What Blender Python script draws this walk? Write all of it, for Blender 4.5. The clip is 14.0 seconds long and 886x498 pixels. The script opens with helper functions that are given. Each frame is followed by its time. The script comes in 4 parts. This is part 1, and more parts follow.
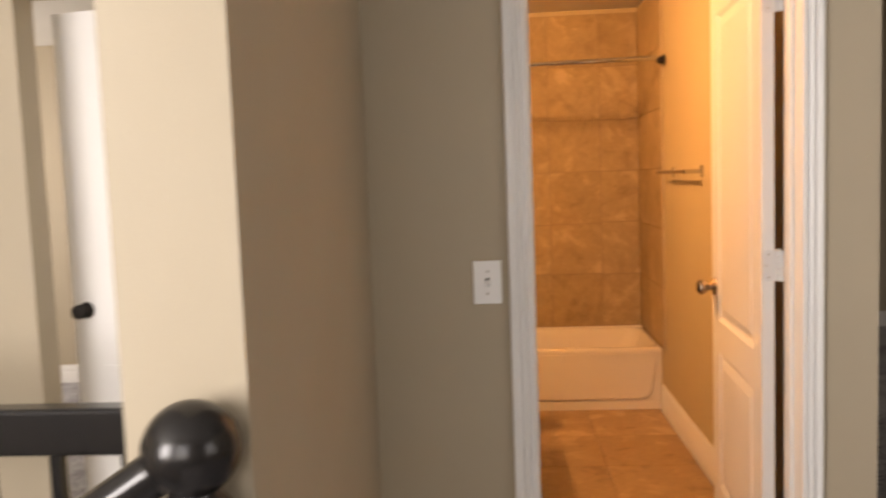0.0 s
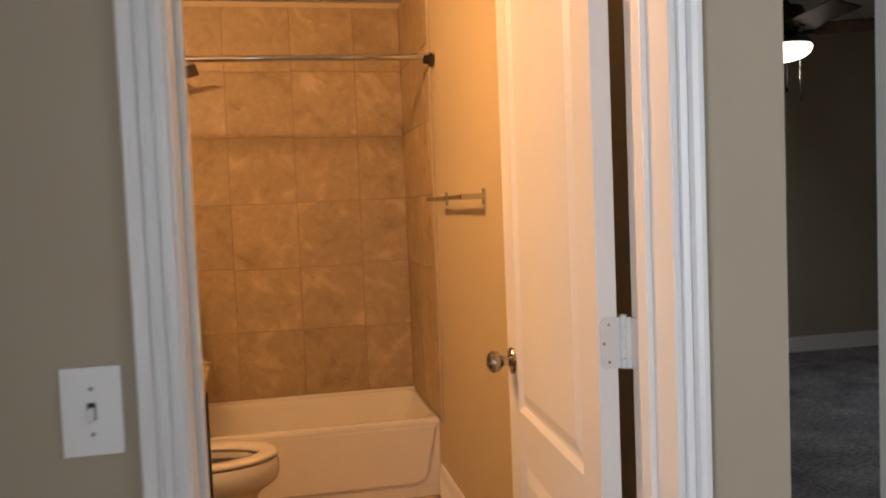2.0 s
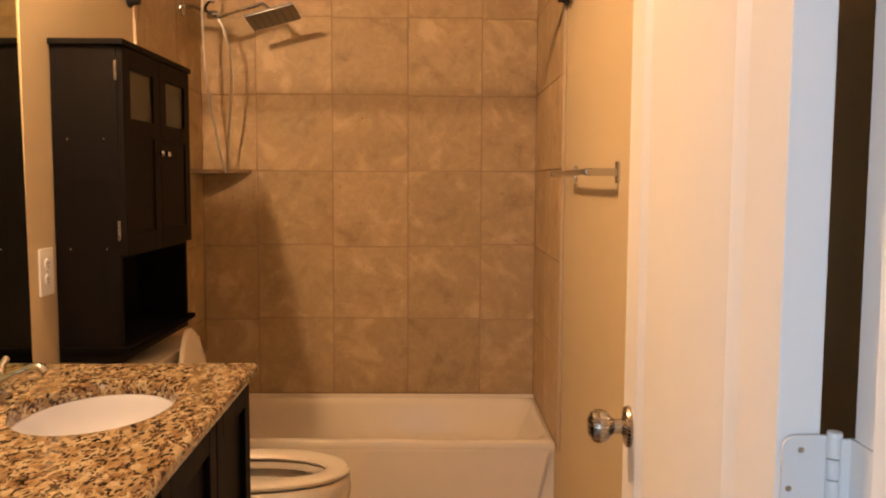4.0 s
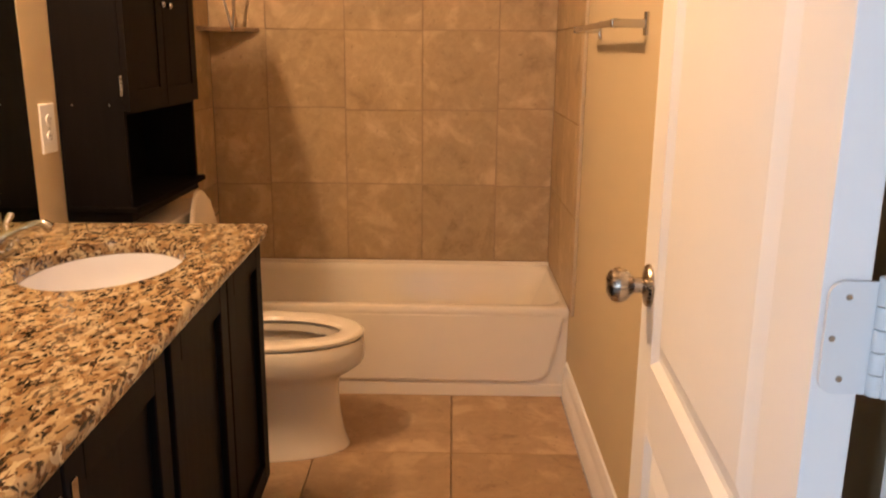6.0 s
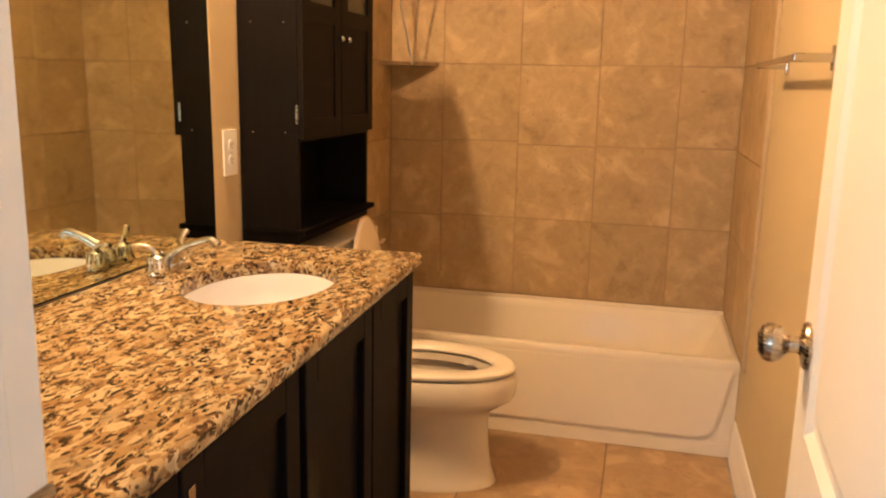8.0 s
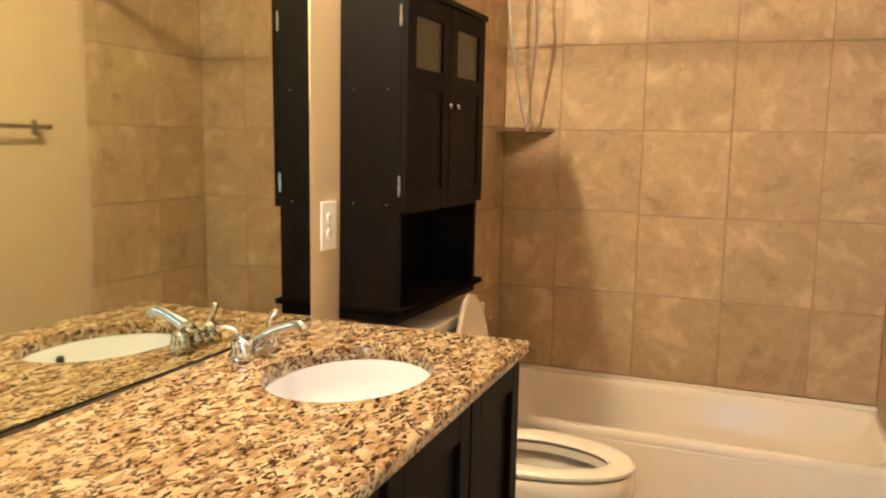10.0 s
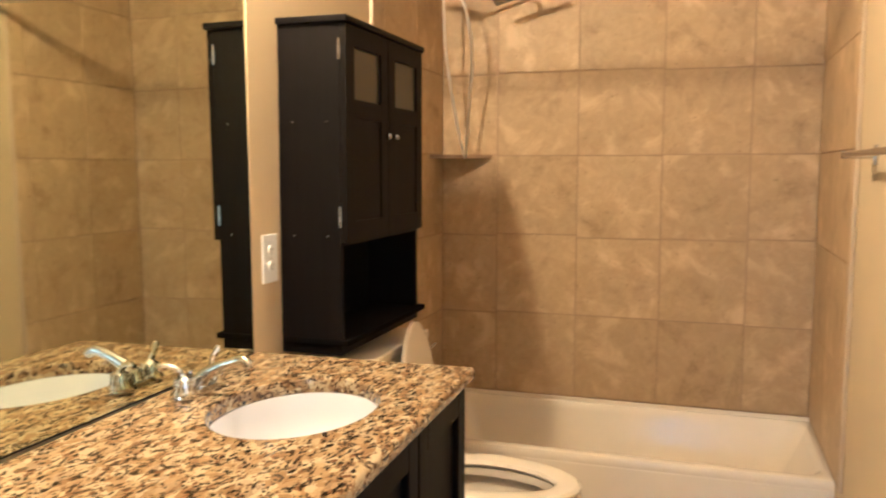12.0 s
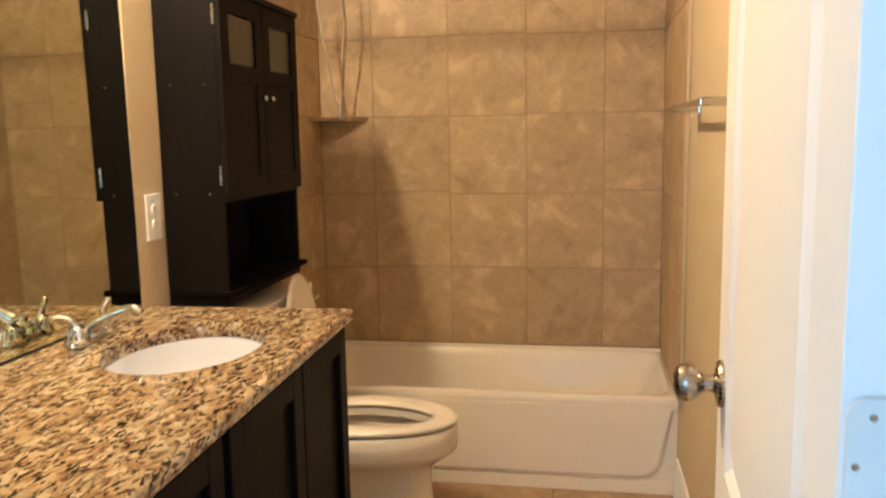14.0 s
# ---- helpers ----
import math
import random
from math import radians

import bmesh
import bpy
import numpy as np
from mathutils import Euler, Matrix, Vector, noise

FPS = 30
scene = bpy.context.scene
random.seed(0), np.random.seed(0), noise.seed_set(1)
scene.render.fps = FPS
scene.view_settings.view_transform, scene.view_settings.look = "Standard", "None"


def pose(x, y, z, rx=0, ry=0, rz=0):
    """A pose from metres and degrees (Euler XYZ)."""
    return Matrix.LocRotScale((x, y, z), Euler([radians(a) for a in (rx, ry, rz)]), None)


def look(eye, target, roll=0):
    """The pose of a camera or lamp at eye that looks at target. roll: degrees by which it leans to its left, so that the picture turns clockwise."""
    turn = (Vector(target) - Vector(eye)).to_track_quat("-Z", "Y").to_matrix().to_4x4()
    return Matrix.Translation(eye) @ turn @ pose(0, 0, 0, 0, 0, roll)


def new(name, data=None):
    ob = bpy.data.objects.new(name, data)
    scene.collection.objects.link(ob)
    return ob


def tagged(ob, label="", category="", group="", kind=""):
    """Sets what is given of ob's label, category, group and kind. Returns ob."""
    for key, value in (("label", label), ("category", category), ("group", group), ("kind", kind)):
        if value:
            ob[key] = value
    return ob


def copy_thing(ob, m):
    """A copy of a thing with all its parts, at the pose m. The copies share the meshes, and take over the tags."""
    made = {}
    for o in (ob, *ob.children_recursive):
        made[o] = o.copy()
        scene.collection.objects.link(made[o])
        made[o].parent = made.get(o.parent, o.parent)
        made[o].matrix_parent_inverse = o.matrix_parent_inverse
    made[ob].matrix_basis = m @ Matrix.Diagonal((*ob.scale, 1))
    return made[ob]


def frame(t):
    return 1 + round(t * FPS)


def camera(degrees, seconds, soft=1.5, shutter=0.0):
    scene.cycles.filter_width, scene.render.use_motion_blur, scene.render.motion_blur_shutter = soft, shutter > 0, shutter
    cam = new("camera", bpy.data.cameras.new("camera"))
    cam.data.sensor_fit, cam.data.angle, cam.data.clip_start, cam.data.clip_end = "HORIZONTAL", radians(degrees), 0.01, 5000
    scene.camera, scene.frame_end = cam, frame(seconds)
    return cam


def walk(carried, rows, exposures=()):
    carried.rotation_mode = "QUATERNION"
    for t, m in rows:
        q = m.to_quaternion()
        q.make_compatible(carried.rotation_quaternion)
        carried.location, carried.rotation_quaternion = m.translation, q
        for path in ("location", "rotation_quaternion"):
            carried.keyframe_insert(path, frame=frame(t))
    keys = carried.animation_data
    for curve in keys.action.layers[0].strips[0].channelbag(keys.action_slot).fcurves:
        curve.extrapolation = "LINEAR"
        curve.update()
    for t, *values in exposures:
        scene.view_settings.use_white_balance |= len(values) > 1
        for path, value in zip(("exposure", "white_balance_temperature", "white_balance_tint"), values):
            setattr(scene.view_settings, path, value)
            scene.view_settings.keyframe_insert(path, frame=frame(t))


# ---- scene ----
cam = camera(57.2, 14.0, 2.0, 0.5)
PATH = [
    (0, (0.601, -2.181, 1.39), (0.458, -0.193, 1.219), -2.1),
    (0.5, (0.638, -1.949, 1.389), (0.732, 0.042, 1.232), -2.1),
    (1, (0.722, -1.685, 1.387), (0.927, 0.298, 1.232), -0.5),
    (1.5, (0.75, -1.397, 1.371), (1.057, 0.575, 1.245), -1.8),
    (2, (0.805, -1.125, 1.359), (1.21, 0.831, 1.251), -2.3),
    (2.2, (0.857, -1.034, 1.359), (1.156, 0.94, 1.246), -1.0),
    (4.3, (1.062, -0.451, 1.359), (1.067, 1.539, 1.164), 0.2),
    (4.5, (1.063, -0.449, 1.355), (1.057, 1.536, 1.115), 0.1),
    (5, (1.063, -0.442, 1.342), (1.049, 1.531, 1.014), 0.0),
    (5.5, (1.062, -0.426, 1.329), (1.059, 1.534, 0.93), 0.2),
    (6, (1.062, -0.408, 1.316), (1.044, 1.535, 0.843), 0.6),
    (6.5, (1.073, -0.406, 1.304), (0.989, 1.522, 0.782), 0.8),
    (7, (1.102, -0.41, 1.307), (0.878, 1.509, 0.791), 0.1),
    (7.5, (1.123, -0.413, 1.313), (0.768, 1.502, 0.858), 0.5),
    (8, (1.133, -0.36, 1.309), (0.67, 1.545, 0.913), 1.3),
    (8.5, (1.112, -0.269, 1.315), (0.588, 1.629, 0.964), 2.0),
    (9, (1.088, -0.192, 1.317), (0.486, 1.69, 1.008), 2.2),
    (9.2, (1.083, -0.17, 1.318), (0.453, 1.703, 1.023), 2.1),
    (11.3, (1.114, -0.155, 1.348), (0.2755, 1.646, 1.1265), 0.0),
    (11.5, (1.112, -0.158, 1.348), (0.334, 1.67, 1.121), -0.0),
    (12, (1.095, -0.175, 1.348), (0.487, 1.72, 1.15), 0.1),
    (12.5, (1.085, -0.202, 1.352), (0.688, 1.754, 1.227), 0.2),
    (13, (1.102, -0.215, 1.353), (0.829, 1.763, 1.248), -0.1),
    (13.5, (1.147, -0.267, 1.337), (0.862, 1.704, 1.152), -0.4),
    (14, (1.179, -0.35, 1.32), (0.838, 1.601, 1.042), -1.0),
]
EXPOSURES = [(0, -0.02, 8300, 22), (0.5, -0.24, 8100, 23), (1, -0.28, 7500, 18), (1.5, -0.25, 6950, 16), (2.2, -0.38, 6600, 16), (4.3, -0.08, 5650, 10), (5, -0.0, 5550, 10), (6, 0.12, 5500, 11), (6.5, 0.26, 5400, 10), (7.5, 0.4, 5750, 10), (8, 0.42, 5800, 5), (8.5, 0.22, 5600, -1), (9, 0.54, 5000, -8), (11.5, 0.75, 4250, -8), (12.5, 0.43, 4350, -3), (13.5, 0.22, 4350, -6), (14, 0.38, 4400, -7)]
walk(cam, [(t, look(eye, target, roll)) for t, eye, target, roll in PATH], EXPOSURES)

# ---- world and lights ----
world = bpy.data.worlds.new("sky")
scene.world = world
world.use_nodes = True
sky = world.node_tree.nodes.new("ShaderNodeTexSky")
sky.sky_type, sky.sun_disc = "NISHITA", False
sky.sun_elevation, sky.sun_rotation = radians(40), radians(200)
world.node_tree.links.new(sky.outputs[0], world.node_tree.nodes["Background"].inputs[0])
world.node_tree.nodes["Background"].inputs[1].default_value = 0.08


def lamp(name, kind, place, power, colour, size=0.04, aim=None, size_y=None):
    data = bpy.data.lights.new(name, kind)
    data.energy, data.color = power, colour
    if kind == "AREA":
        data.shape, data.size, data.size_y = "RECTANGLE", size, size_y
    else:
        data.shadow_soft_size = size
    ob = new(name, data)
    ob.matrix_world = look(place, aim) if aim else pose(*place)
    return ob


WARM = (1.0, 0.568, 0.262)
DAY = (0.80, 0.90, 1.0)
BULBS_Y = (1.15, 1.285, 1.42)
for by in BULBS_Y:
    lamp("vanity_bulb_light", "POINT", (0.064, by, 2.335), 36.0, WARM, 0.03)
lamp("stair_window_light", "AREA", (-1.8, -3.45, 1.55), 155, DAY, 1.6, (-1.8, 0, 1.45), 1.3)
# Fill light added behind the camera to brighten hall wall and casings.
lamp("hall_fill_light", "AREA", (0.15, -3.45, 1.5), 23, DAY, 1.2, (0.5, 0, 1.4), 1.2)
# Fill light added to lift the stair-head wall's east side.
lamp("hall_end_fill_light", "AREA", (3.12, -2.55, 1.5), 13, DAY, 1.2, (0.4, -0.4, 1.3), 1.2)
lamp("west_room_window_light", "AREA", (-3.85, 2.2, 1.5), 62, (0.9, 0.96, 1.0), 1.5, (0, 2.2, 1.4), 1.3)
lamp("bedroom_window_light", "AREA", (5.9, 2.3, 1.45), 11, DAY, 1.4, (3.4, 2.0, -0.6), 1.2)


# ---- materials ----
def material(name, colour, rough=0.6, metal=0.0, spec=0.5):
    m = bpy.data.materials.new(name)
    m.use_nodes = True
    b = m.node_tree.nodes["Principled BSDF"]
    b.inputs["Base Color"].default_value = (*colour, 1)
    b.inputs["Roughness"].default_value = rough
    b.inputs["Metallic"].default_value = metal
    b.inputs["Specular IOR Level"].default_value = spec
    return m


class Nodes:
    def __init__(self, m):
        self.t, self.b = m.node_tree, m.node_tree.nodes["Principled BSDF"]
        self.co = self.t.nodes.new("ShaderNodeTexCoord").outputs["Object"]

    def add(self, kind, **values):
        n = self.t.nodes.new(kind)
        for k, v in values.items():
            n.inputs[k.replace("_", " ")].default_value = v
        return n

    def link(self, a, b):
        self.t.links.new(a, b)

    def mapped(self, scale, rot=(0, 0, 0), shift=None):
        n = self.t.nodes.new("ShaderNodeMapping")
        n.inputs["Scale"].default_value = scale
        n.inputs["Rotation"].default_value = rot
        self.link(self.co, n.inputs["Vector"])
        if shift:
            self.link(shift, n.inputs["Location"])
        return n.outputs[0]

    def noise(self, scale, detail=4, rough=0.55, vec=None, distortion=0.0):
        n = self.add("ShaderNodeTexNoise", Scale=scale, Detail=detail, Roughness=rough, Distortion=distortion)
        self.link(vec or self.co, n.inputs["Vector"])
        return n.outputs["Fac"]

    def ramp(self, fac, stops):
        n = self.t.nodes.new("ShaderNodeValToRGB")
        while len(n.color_ramp.elements) < len(stops):
            n.color_ramp.elements.new(0.5)
        for e, (p, c) in zip(n.color_ramp.elements, stops):
            e.position, e.color = p, (*c, 1) if len(c) == 3 else c
        self.link(fac, n.inputs[0])
        return n.outputs[0]

    def mix(self, fac, a, b, how="MIX"):
        n = self.t.nodes.new("ShaderNodeMix")
        n.data_type, n.blend_type = "RGBA", how
        for k, v in ((0, fac), (6, a), (7, b)):
            if isinstance(v, (int, float)):
                n.inputs[k].default_value = v
            elif isinstance(v, tuple):
                n.inputs[k].default_value = (*v, 1)
            else:
                self.link(v, n.inputs[k])
        return n.outputs[2]

    def colour(self, out):
        self.link(out, self.b.inputs["Base Color"])

    def rough(self, fac, lo, hi):
        n = self.add("ShaderNodeMapRange")
        n.inputs[3].default_value, n.inputs[4].default_value = lo, hi
        self.link(fac, n.inputs[0])
        self.link(n.outputs[0], self.b.inputs["Roughness"])

    def bump(self, fac, strength, distance=0.002):
        n = self.add("ShaderNodeBump", Strength=strength, Distance=distance)
        self.link(fac, n.inputs["Height"])
        self.link(n.outputs[0], self.b.inputs["Normal"])

    def random(self):
        return self.t.nodes.new("ShaderNodeObjectInfo").outputs["Random"]


def painted(name, colour, rough=0.65, bump=0.25, vary=0.05):
    """Rolled wall paint: faint orange-peel relief and uneven sheen."""
    m = material(name, colour, rough)
    n = Nodes(m)
    dark = tuple(c * (1 - vary) for c in colour)
    n.colour(n.mix(n.ramp(n.noise(1.7, 5), [(0.35, (0, 0, 0)), (0.7, (1, 1, 1))]), dark, colour))
    n.bump(n.noise(260, 3), bump, 0.0012)
    n.rough(n.noise(4, 3), rough - 0.08, rough + 0.08)
    return m


WALL = painted("greige_wall_paint", (0.455, 0.385, 0.282))
BATH_WALL = painted("beige_bath_paint", (0.585, 0.475, 0.29), 0.7)
BATH_WALL.node_tree.nodes["Principled BSDF"].inputs["Specular IOR Level"].default_value = 0.15
CEILING = painted("ceiling_paint", (0.72, 0.70, 0.66), 0.85, 0.6)
TRIM = painted("white_trim_paint", (0.86, 0.85, 0.83), 0.35, 0.08, 0.03)
DOORP = painted("white_door_paint", (0.87, 0.86, 0.84), 0.42, 0.10, 0.03)
CHROME = material("chrome", (0.58, 0.58, 0.58), 0.05, 1.0)
HOSE = material("hose_steel", (0.80, 0.78, 0.75), 0.32, 1.0)
NICKEL = material("brushed_nickel", (0.42, 0.365, 0.30), 0.28, 1.0)
BRONZE = material("dark_bronze", (0.022, 0.018, 0.016), 0.55, 0.0, 0.2)
PLASTIC = material("white_plastic", (0.86, 0.86, 0.84), 0.35)
SLOT = material("dark_slot", (0.02, 0.02, 0.02), 0.6)
MIRROR = material("mirror_silver", (0.72, 0.74, 0.57), 0.03, 1.0)
FROST = material("frosted_glass", (0.042, 0.04, 0.03), 0.35, 0.0, 0.5)
BLACKRAIL = material("black_lacquer", (0.012, 0.011, 0.011), 0.22)
PORCELAIN = material("bone_porcelain", (0.80, 0.73, 0.61), 0.08)
ENAMEL = material("bone_enamel", (0.80, 0.73, 0.61), 0.16, 0.0, 0.3)
SINKW = material("white_sink", (0.66, 0.68, 0.76), 0.10)
HINGEP = painted("painted_hinge", (0.74, 0.75, 0.75), 0.4, 0.15, 0.06)
for mm, s in ((NICKEL, 900), (PORCELAIN, 3), (ENAMEL, 3), (SINKW, 3)):
    nn = Nodes(mm)
    if mm is NICKEL:
        nn.rough(nn.noise(1.0, 2, vec=nn.mapped((40, 40, 600))), 0.22, 0.32)
    else:
        nn.rough(nn.noise(6, 3), 0.06 if mm is not ENAMEL else 0.09, 0.14 if mm is not ENAMEL else 0.18)


def stone_tile(name, light, mid, dark):
    m = material(name, mid, 0.35, 0.0, 0.3)
    n = Nodes(m)
    rnd = n.random()
    sh = n.add("ShaderNodeCombineXYZ")
    for i, k in enumerate((17.0, 31.0, 23.0)):
        mu = n.t.nodes.new("ShaderNodeMath")
        mu.operation = "MULTIPLY"
        mu.inputs[1].default_value = k
        n.link(rnd, mu.inputs[0])
        n.link(mu.outputs[0], sh.inputs[i])
    v = n.mapped((1, 1, 1), shift=sh.outputs[0])
    big = n.noise(5.5, 6, 0.62, v, 0.5)
    fine = n.noise(22, 7, 0.7, v, 0.6)
    c = n.ramp(big, [(0.28, dark), (0.44, mid), (0.54, mid), (0.66, light)])
    c = n.mix(n.ramp(fine, [(0.42, (0, 0, 0)), (0.72, (0.55, 0.55, 0.55))]), c, light)
    pits = n.ramp(n.noise(48, 3, 0.7, v), [(0.28, (1, 1, 1)), (0.36, (0, 0, 0))])
    c = n.mix(pits, c, dark)
    tone = n.ramp(rnd, [(0.0, (0.86, 0.85, 0.83)), (1.0, (1.0, 1.0, 1.0))])
    n.colour(n.mix(1.0, c, tone, "MULTIPLY"))
    n.rough(fine, 0.40, 0.60)
    n.bump(n.mix(0.5, big, fine), 0.25, 0.003)
    return m


WALLTILE = stone_tile("tan_wall_tile", (0.60, 0.45, 0.262), (0.43, 0.316, 0.17), (0.29, 0.205, 0.105))
FLOORTILE = stone_tile("tan_floor_tile", (0.50, 0.35, 0.20), (0.36, 0.24, 0.13), (0.20, 0.125, 0.065))
SHELFSTONE = stone_tile("tan_shelf_stone", (0.36, 0.25, 0.15), (0.22, 0.15, 0.085), (0.12, 0.08, 0.045))
GROUT = painted("tan_grout", (0.36, 0.255, 0.15), 0.85, 0.6, 0.2)


def granite():
    m = material("gold_granite", (0.5, 0.35, 0.2), 0.12)
    n = Nodes(m)
    warp = n.mapped((1.0, 0.55, 1.0), (0, 0, 0.5))
    tex = n.add("ShaderNodeTexNoise", Scale=28.0, Detail=3.0)
    n.link(warp, tex.inputs["Vector"])
    vec = n.mix(0.030, warp, tex.outputs["Color"], "ADD")
    cell = n.add("ShaderNodeTexVoronoi", Scale=68.0)
    n.link(vec, cell.inputs["Vector"])
    sep = n.t.nodes.new("ShaderNodeSeparateColor")
    n.link(cell.outputs["Color"], sep.inputs[0])
    base = n.ramp(sep.outputs[0], [(0.0, (0.30, 0.175, 0.08)), (0.25, (0.40, 0.25, 0.12)), (0.6, (0.54, 0.385, 0.215)), (0.85, (0.66, 0.51, 0.33)), (1.0, (0.25, 0.14, 0.065))])
    crystal = n.add("ShaderNodeTexVoronoi", Scale=185.0)
    n.link(vec, crystal.inputs["Vector"])
    s2 = n.t.nodes.new("ShaderNodeSeparateColor")
    n.link(crystal.outputs["Color"], s2.inputs[0])
    clump = n.noise(44, 5, 0.7, vec)
    add = n.t.nodes.new("ShaderNodeMath")
    add.operation = "MULTIPLY_ADD"
    add.inputs[1].default_value, add.inputs[2].default_value = 0.42, 0.0
    n.link(s2.outputs[1], add.inputs[0])
    tot = n.t.nodes.new("ShaderNodeMath")
    n.link(add.outputs[0], tot.inputs[0])
    n.link(clump, tot.inputs[1])
    darkmask = n.ramp(tot.outputs[0], [(0.745, (0, 0, 0)), (0.83, (1, 1, 1))])
    dark = n.ramp(s2.outputs[2], [(0.0, (0.025, 0.016, 0.011)), (0.45, (0.055, 0.028, 0.014)), (1.0, (0.21, 0.10, 0.042))])
    c = n.mix(darkmask, base, dark)
    pale = n.ramp(n.noise(20, 3, 0.5, vec), [(0.60, (0, 0, 0)), (0.72, (0.6, 0.6, 0.6))])
    c = n.mix(pale, c, (0.48, 0.36, 0.225))
    c = n.mix(1.0, c, (0.80, 0.86, 0.85), "MULTIPLY")
    n.colour(c)
    n.rough(sep.outputs[1], 0.035, 0.08)
    return m


GRANITE = granite()


def espresso(name, colour, grain):
    m = material(name, colour, 0.6, 0.0, 0.09)
    n = Nodes(m)
    streak = n.noise(1.0, 5, 0.6, n.mapped(grain))
    n.colour(n.ramp(streak, [(0.3, tuple(c * 0.7 for c in colour)), (0.7, tuple(c * 1.35 for c in colour))]))
    n.rough(streak, 0.50, 0.62)
    n.bump(streak, 0.15, 0.001)
    return m


ESPRESSO = espresso("espresso_wood", (0.0044, 0.0034, 0.0030), (60, 60, 3))
# Darker than the espresso: the open compartment's shade is put into this colour.
INSIDE_SHADE = material("cabinet_inside_shade", (0.0035, 0.003, 0.0026), 0.9, 0.0, 0.05)
BLADE = espresso("walnut_blade", (0.05, 0.028, 0.018), (3, 60, 60))


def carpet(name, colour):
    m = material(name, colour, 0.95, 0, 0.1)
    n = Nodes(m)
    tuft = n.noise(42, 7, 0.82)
    # broad random noise that darkens the pile in places
    patches = n.noise(2.6, 5, 0.65)
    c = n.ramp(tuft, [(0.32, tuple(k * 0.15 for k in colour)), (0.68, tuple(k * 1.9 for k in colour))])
    n.colour(n.mix(1.0, c, n.ramp(patches, [(0.38, (0.55, 0.55, 0.55)), (0.62, (1, 1, 1))]), "MULTIPLY"))
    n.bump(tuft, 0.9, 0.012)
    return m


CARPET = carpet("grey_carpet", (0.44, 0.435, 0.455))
GLOW = material("lit_bowl", (0.9, 0.9, 0.85), 0.4)
GLOW.node_tree.nodes["Principled BSDF"].inputs["Emission Color"].default_value = (1, 0.93, 0.80, 1)
GLOW.node_tree.nodes["Principled BSDF"].inputs["Emission Strength"].default_value = 5.0
PANE = material("window_glass", (1, 1, 1), 0.02)
PANE.node_tree.nodes["Principled BSDF"].inputs["Transmission Weight"].default_value = 1.0


# ---- mesh helpers ----
def grown(bm, lo, hi, bevel=0.0, seg=2):
    """Adds a box from corner lo to corner hi, with rounded edges."""
    r = bmesh.ops.create_cube(bm, size=1.0)
    c, s = [(a + b) / 2 for a, b in zip(lo, hi)], [b - a for a, b in zip(lo, hi)]
    for v in r["verts"]:
        v.co = Vector([c[i] + v.co[i] * s[i] for i in range(3)])
    if bevel:
        edges = list({e for v in r["verts"] for e in v.link_edges})
        b = bmesh.ops.bevel(bm, geom=edges, offset=min(bevel, min(s) * 0.45), segments=seg, profile=0.7, affect="EDGES", clamp_overlap=True)
        bm.normal_update()
        for f in b["faces"]:
            f.smooth = max(abs(k) for k in f.normal) <= 0.9999
        for f in bm.faces:
            if max(abs(k) for k in f.normal) > 0.9999:
                f.smooth = False
    return bm


def box(lo, hi, bevel=0.0, seg=2):
    return grown(bmesh.new(), lo, hi, bevel, seg)


def loft(rings, closed=True, cap0=False, cap1=False, bm=None):
    bm = bm or bmesh.new()
    vs = [[bm.verts.new(p) for p in ring] for ring in rings]
    for a, b in zip(vs, vs[1:]):
        k = len(a)
        for i in range(k if closed else k - 1):
            bm.faces.new((a[i], a[(i + 1) % k], b[(i + 1) % k], b[i])).smooth = True
    if cap0:
        bm.faces.new(vs[0][::-1])
    if cap1:
        bm.faces.new(vs[-1])
    bmesh.ops.recalc_face_normals(bm, faces=bm.faces)
    return bm


def lathe(profile, axis="z", at=(0, 0, 0), seg=24, bm=None):
    """Turns (radius, height) pairs round an axis through at."""
    rings = []
    for r, h in profile:
        ring = []
        for i in range(seg):
            a = 2 * math.pi * i / seg
            u, v = max(r, 1e-5) * math.cos(a), max(r, 1e-5) * math.sin(a)
            p = {"z": (u, v, h), "x": (h, u, v), "y": (u, h, v)}[axis]
            ring.append(Vector(p) + Vector(at))
        rings.append(ring)
    return loft(rings, True, True, True, bm)


def tube(points, radius, seg=10, bm=None):
    """A round bar along a line of points; radius may be a list."""
    pts = [Vector(p) for p in points]
    rings, side = [], None
    for i, p in enumerate(pts):
        d = (pts[min(i + 1, len(pts) - 1)] - pts[max(i - 1, 0)]).normalized()
        side = d.orthogonal().normalized() if side is None else (side - d * side.dot(d)).normalized()
        up = d.cross(side)
        r = radius[i] if isinstance(radius, (list, tuple)) else radius
        rings.append([p + r * (math.cos(2 * math.pi * k / seg) * side + math.sin(2 * math.pi * k / seg) * up) for k in range(seg)])
    return loft(rings, True, True, True, bm)


def arc(points, steps=24):
    """A smooth line through control points (Catmull-Rom)."""
    p = [Vector(points[0])] + [Vector(q) for q in points] + [Vector(points[-1])]
    out = []
    for i in range(1, len(p) - 2):
        for s in range(steps):
            t = s / steps
            out.append(0.5 * ((2 * p[i]) + (p[i + 1] - p[i - 1]) * t + (2 * p[i - 1] - 5 * p[i] + 4 * p[i + 1] - p[i + 2]) * t * t + (3 * p[i] - p[i - 1] - 3 * p[i + 1] + p[i + 2]) * t ** 3))
    out.append(p[-2])
    return out


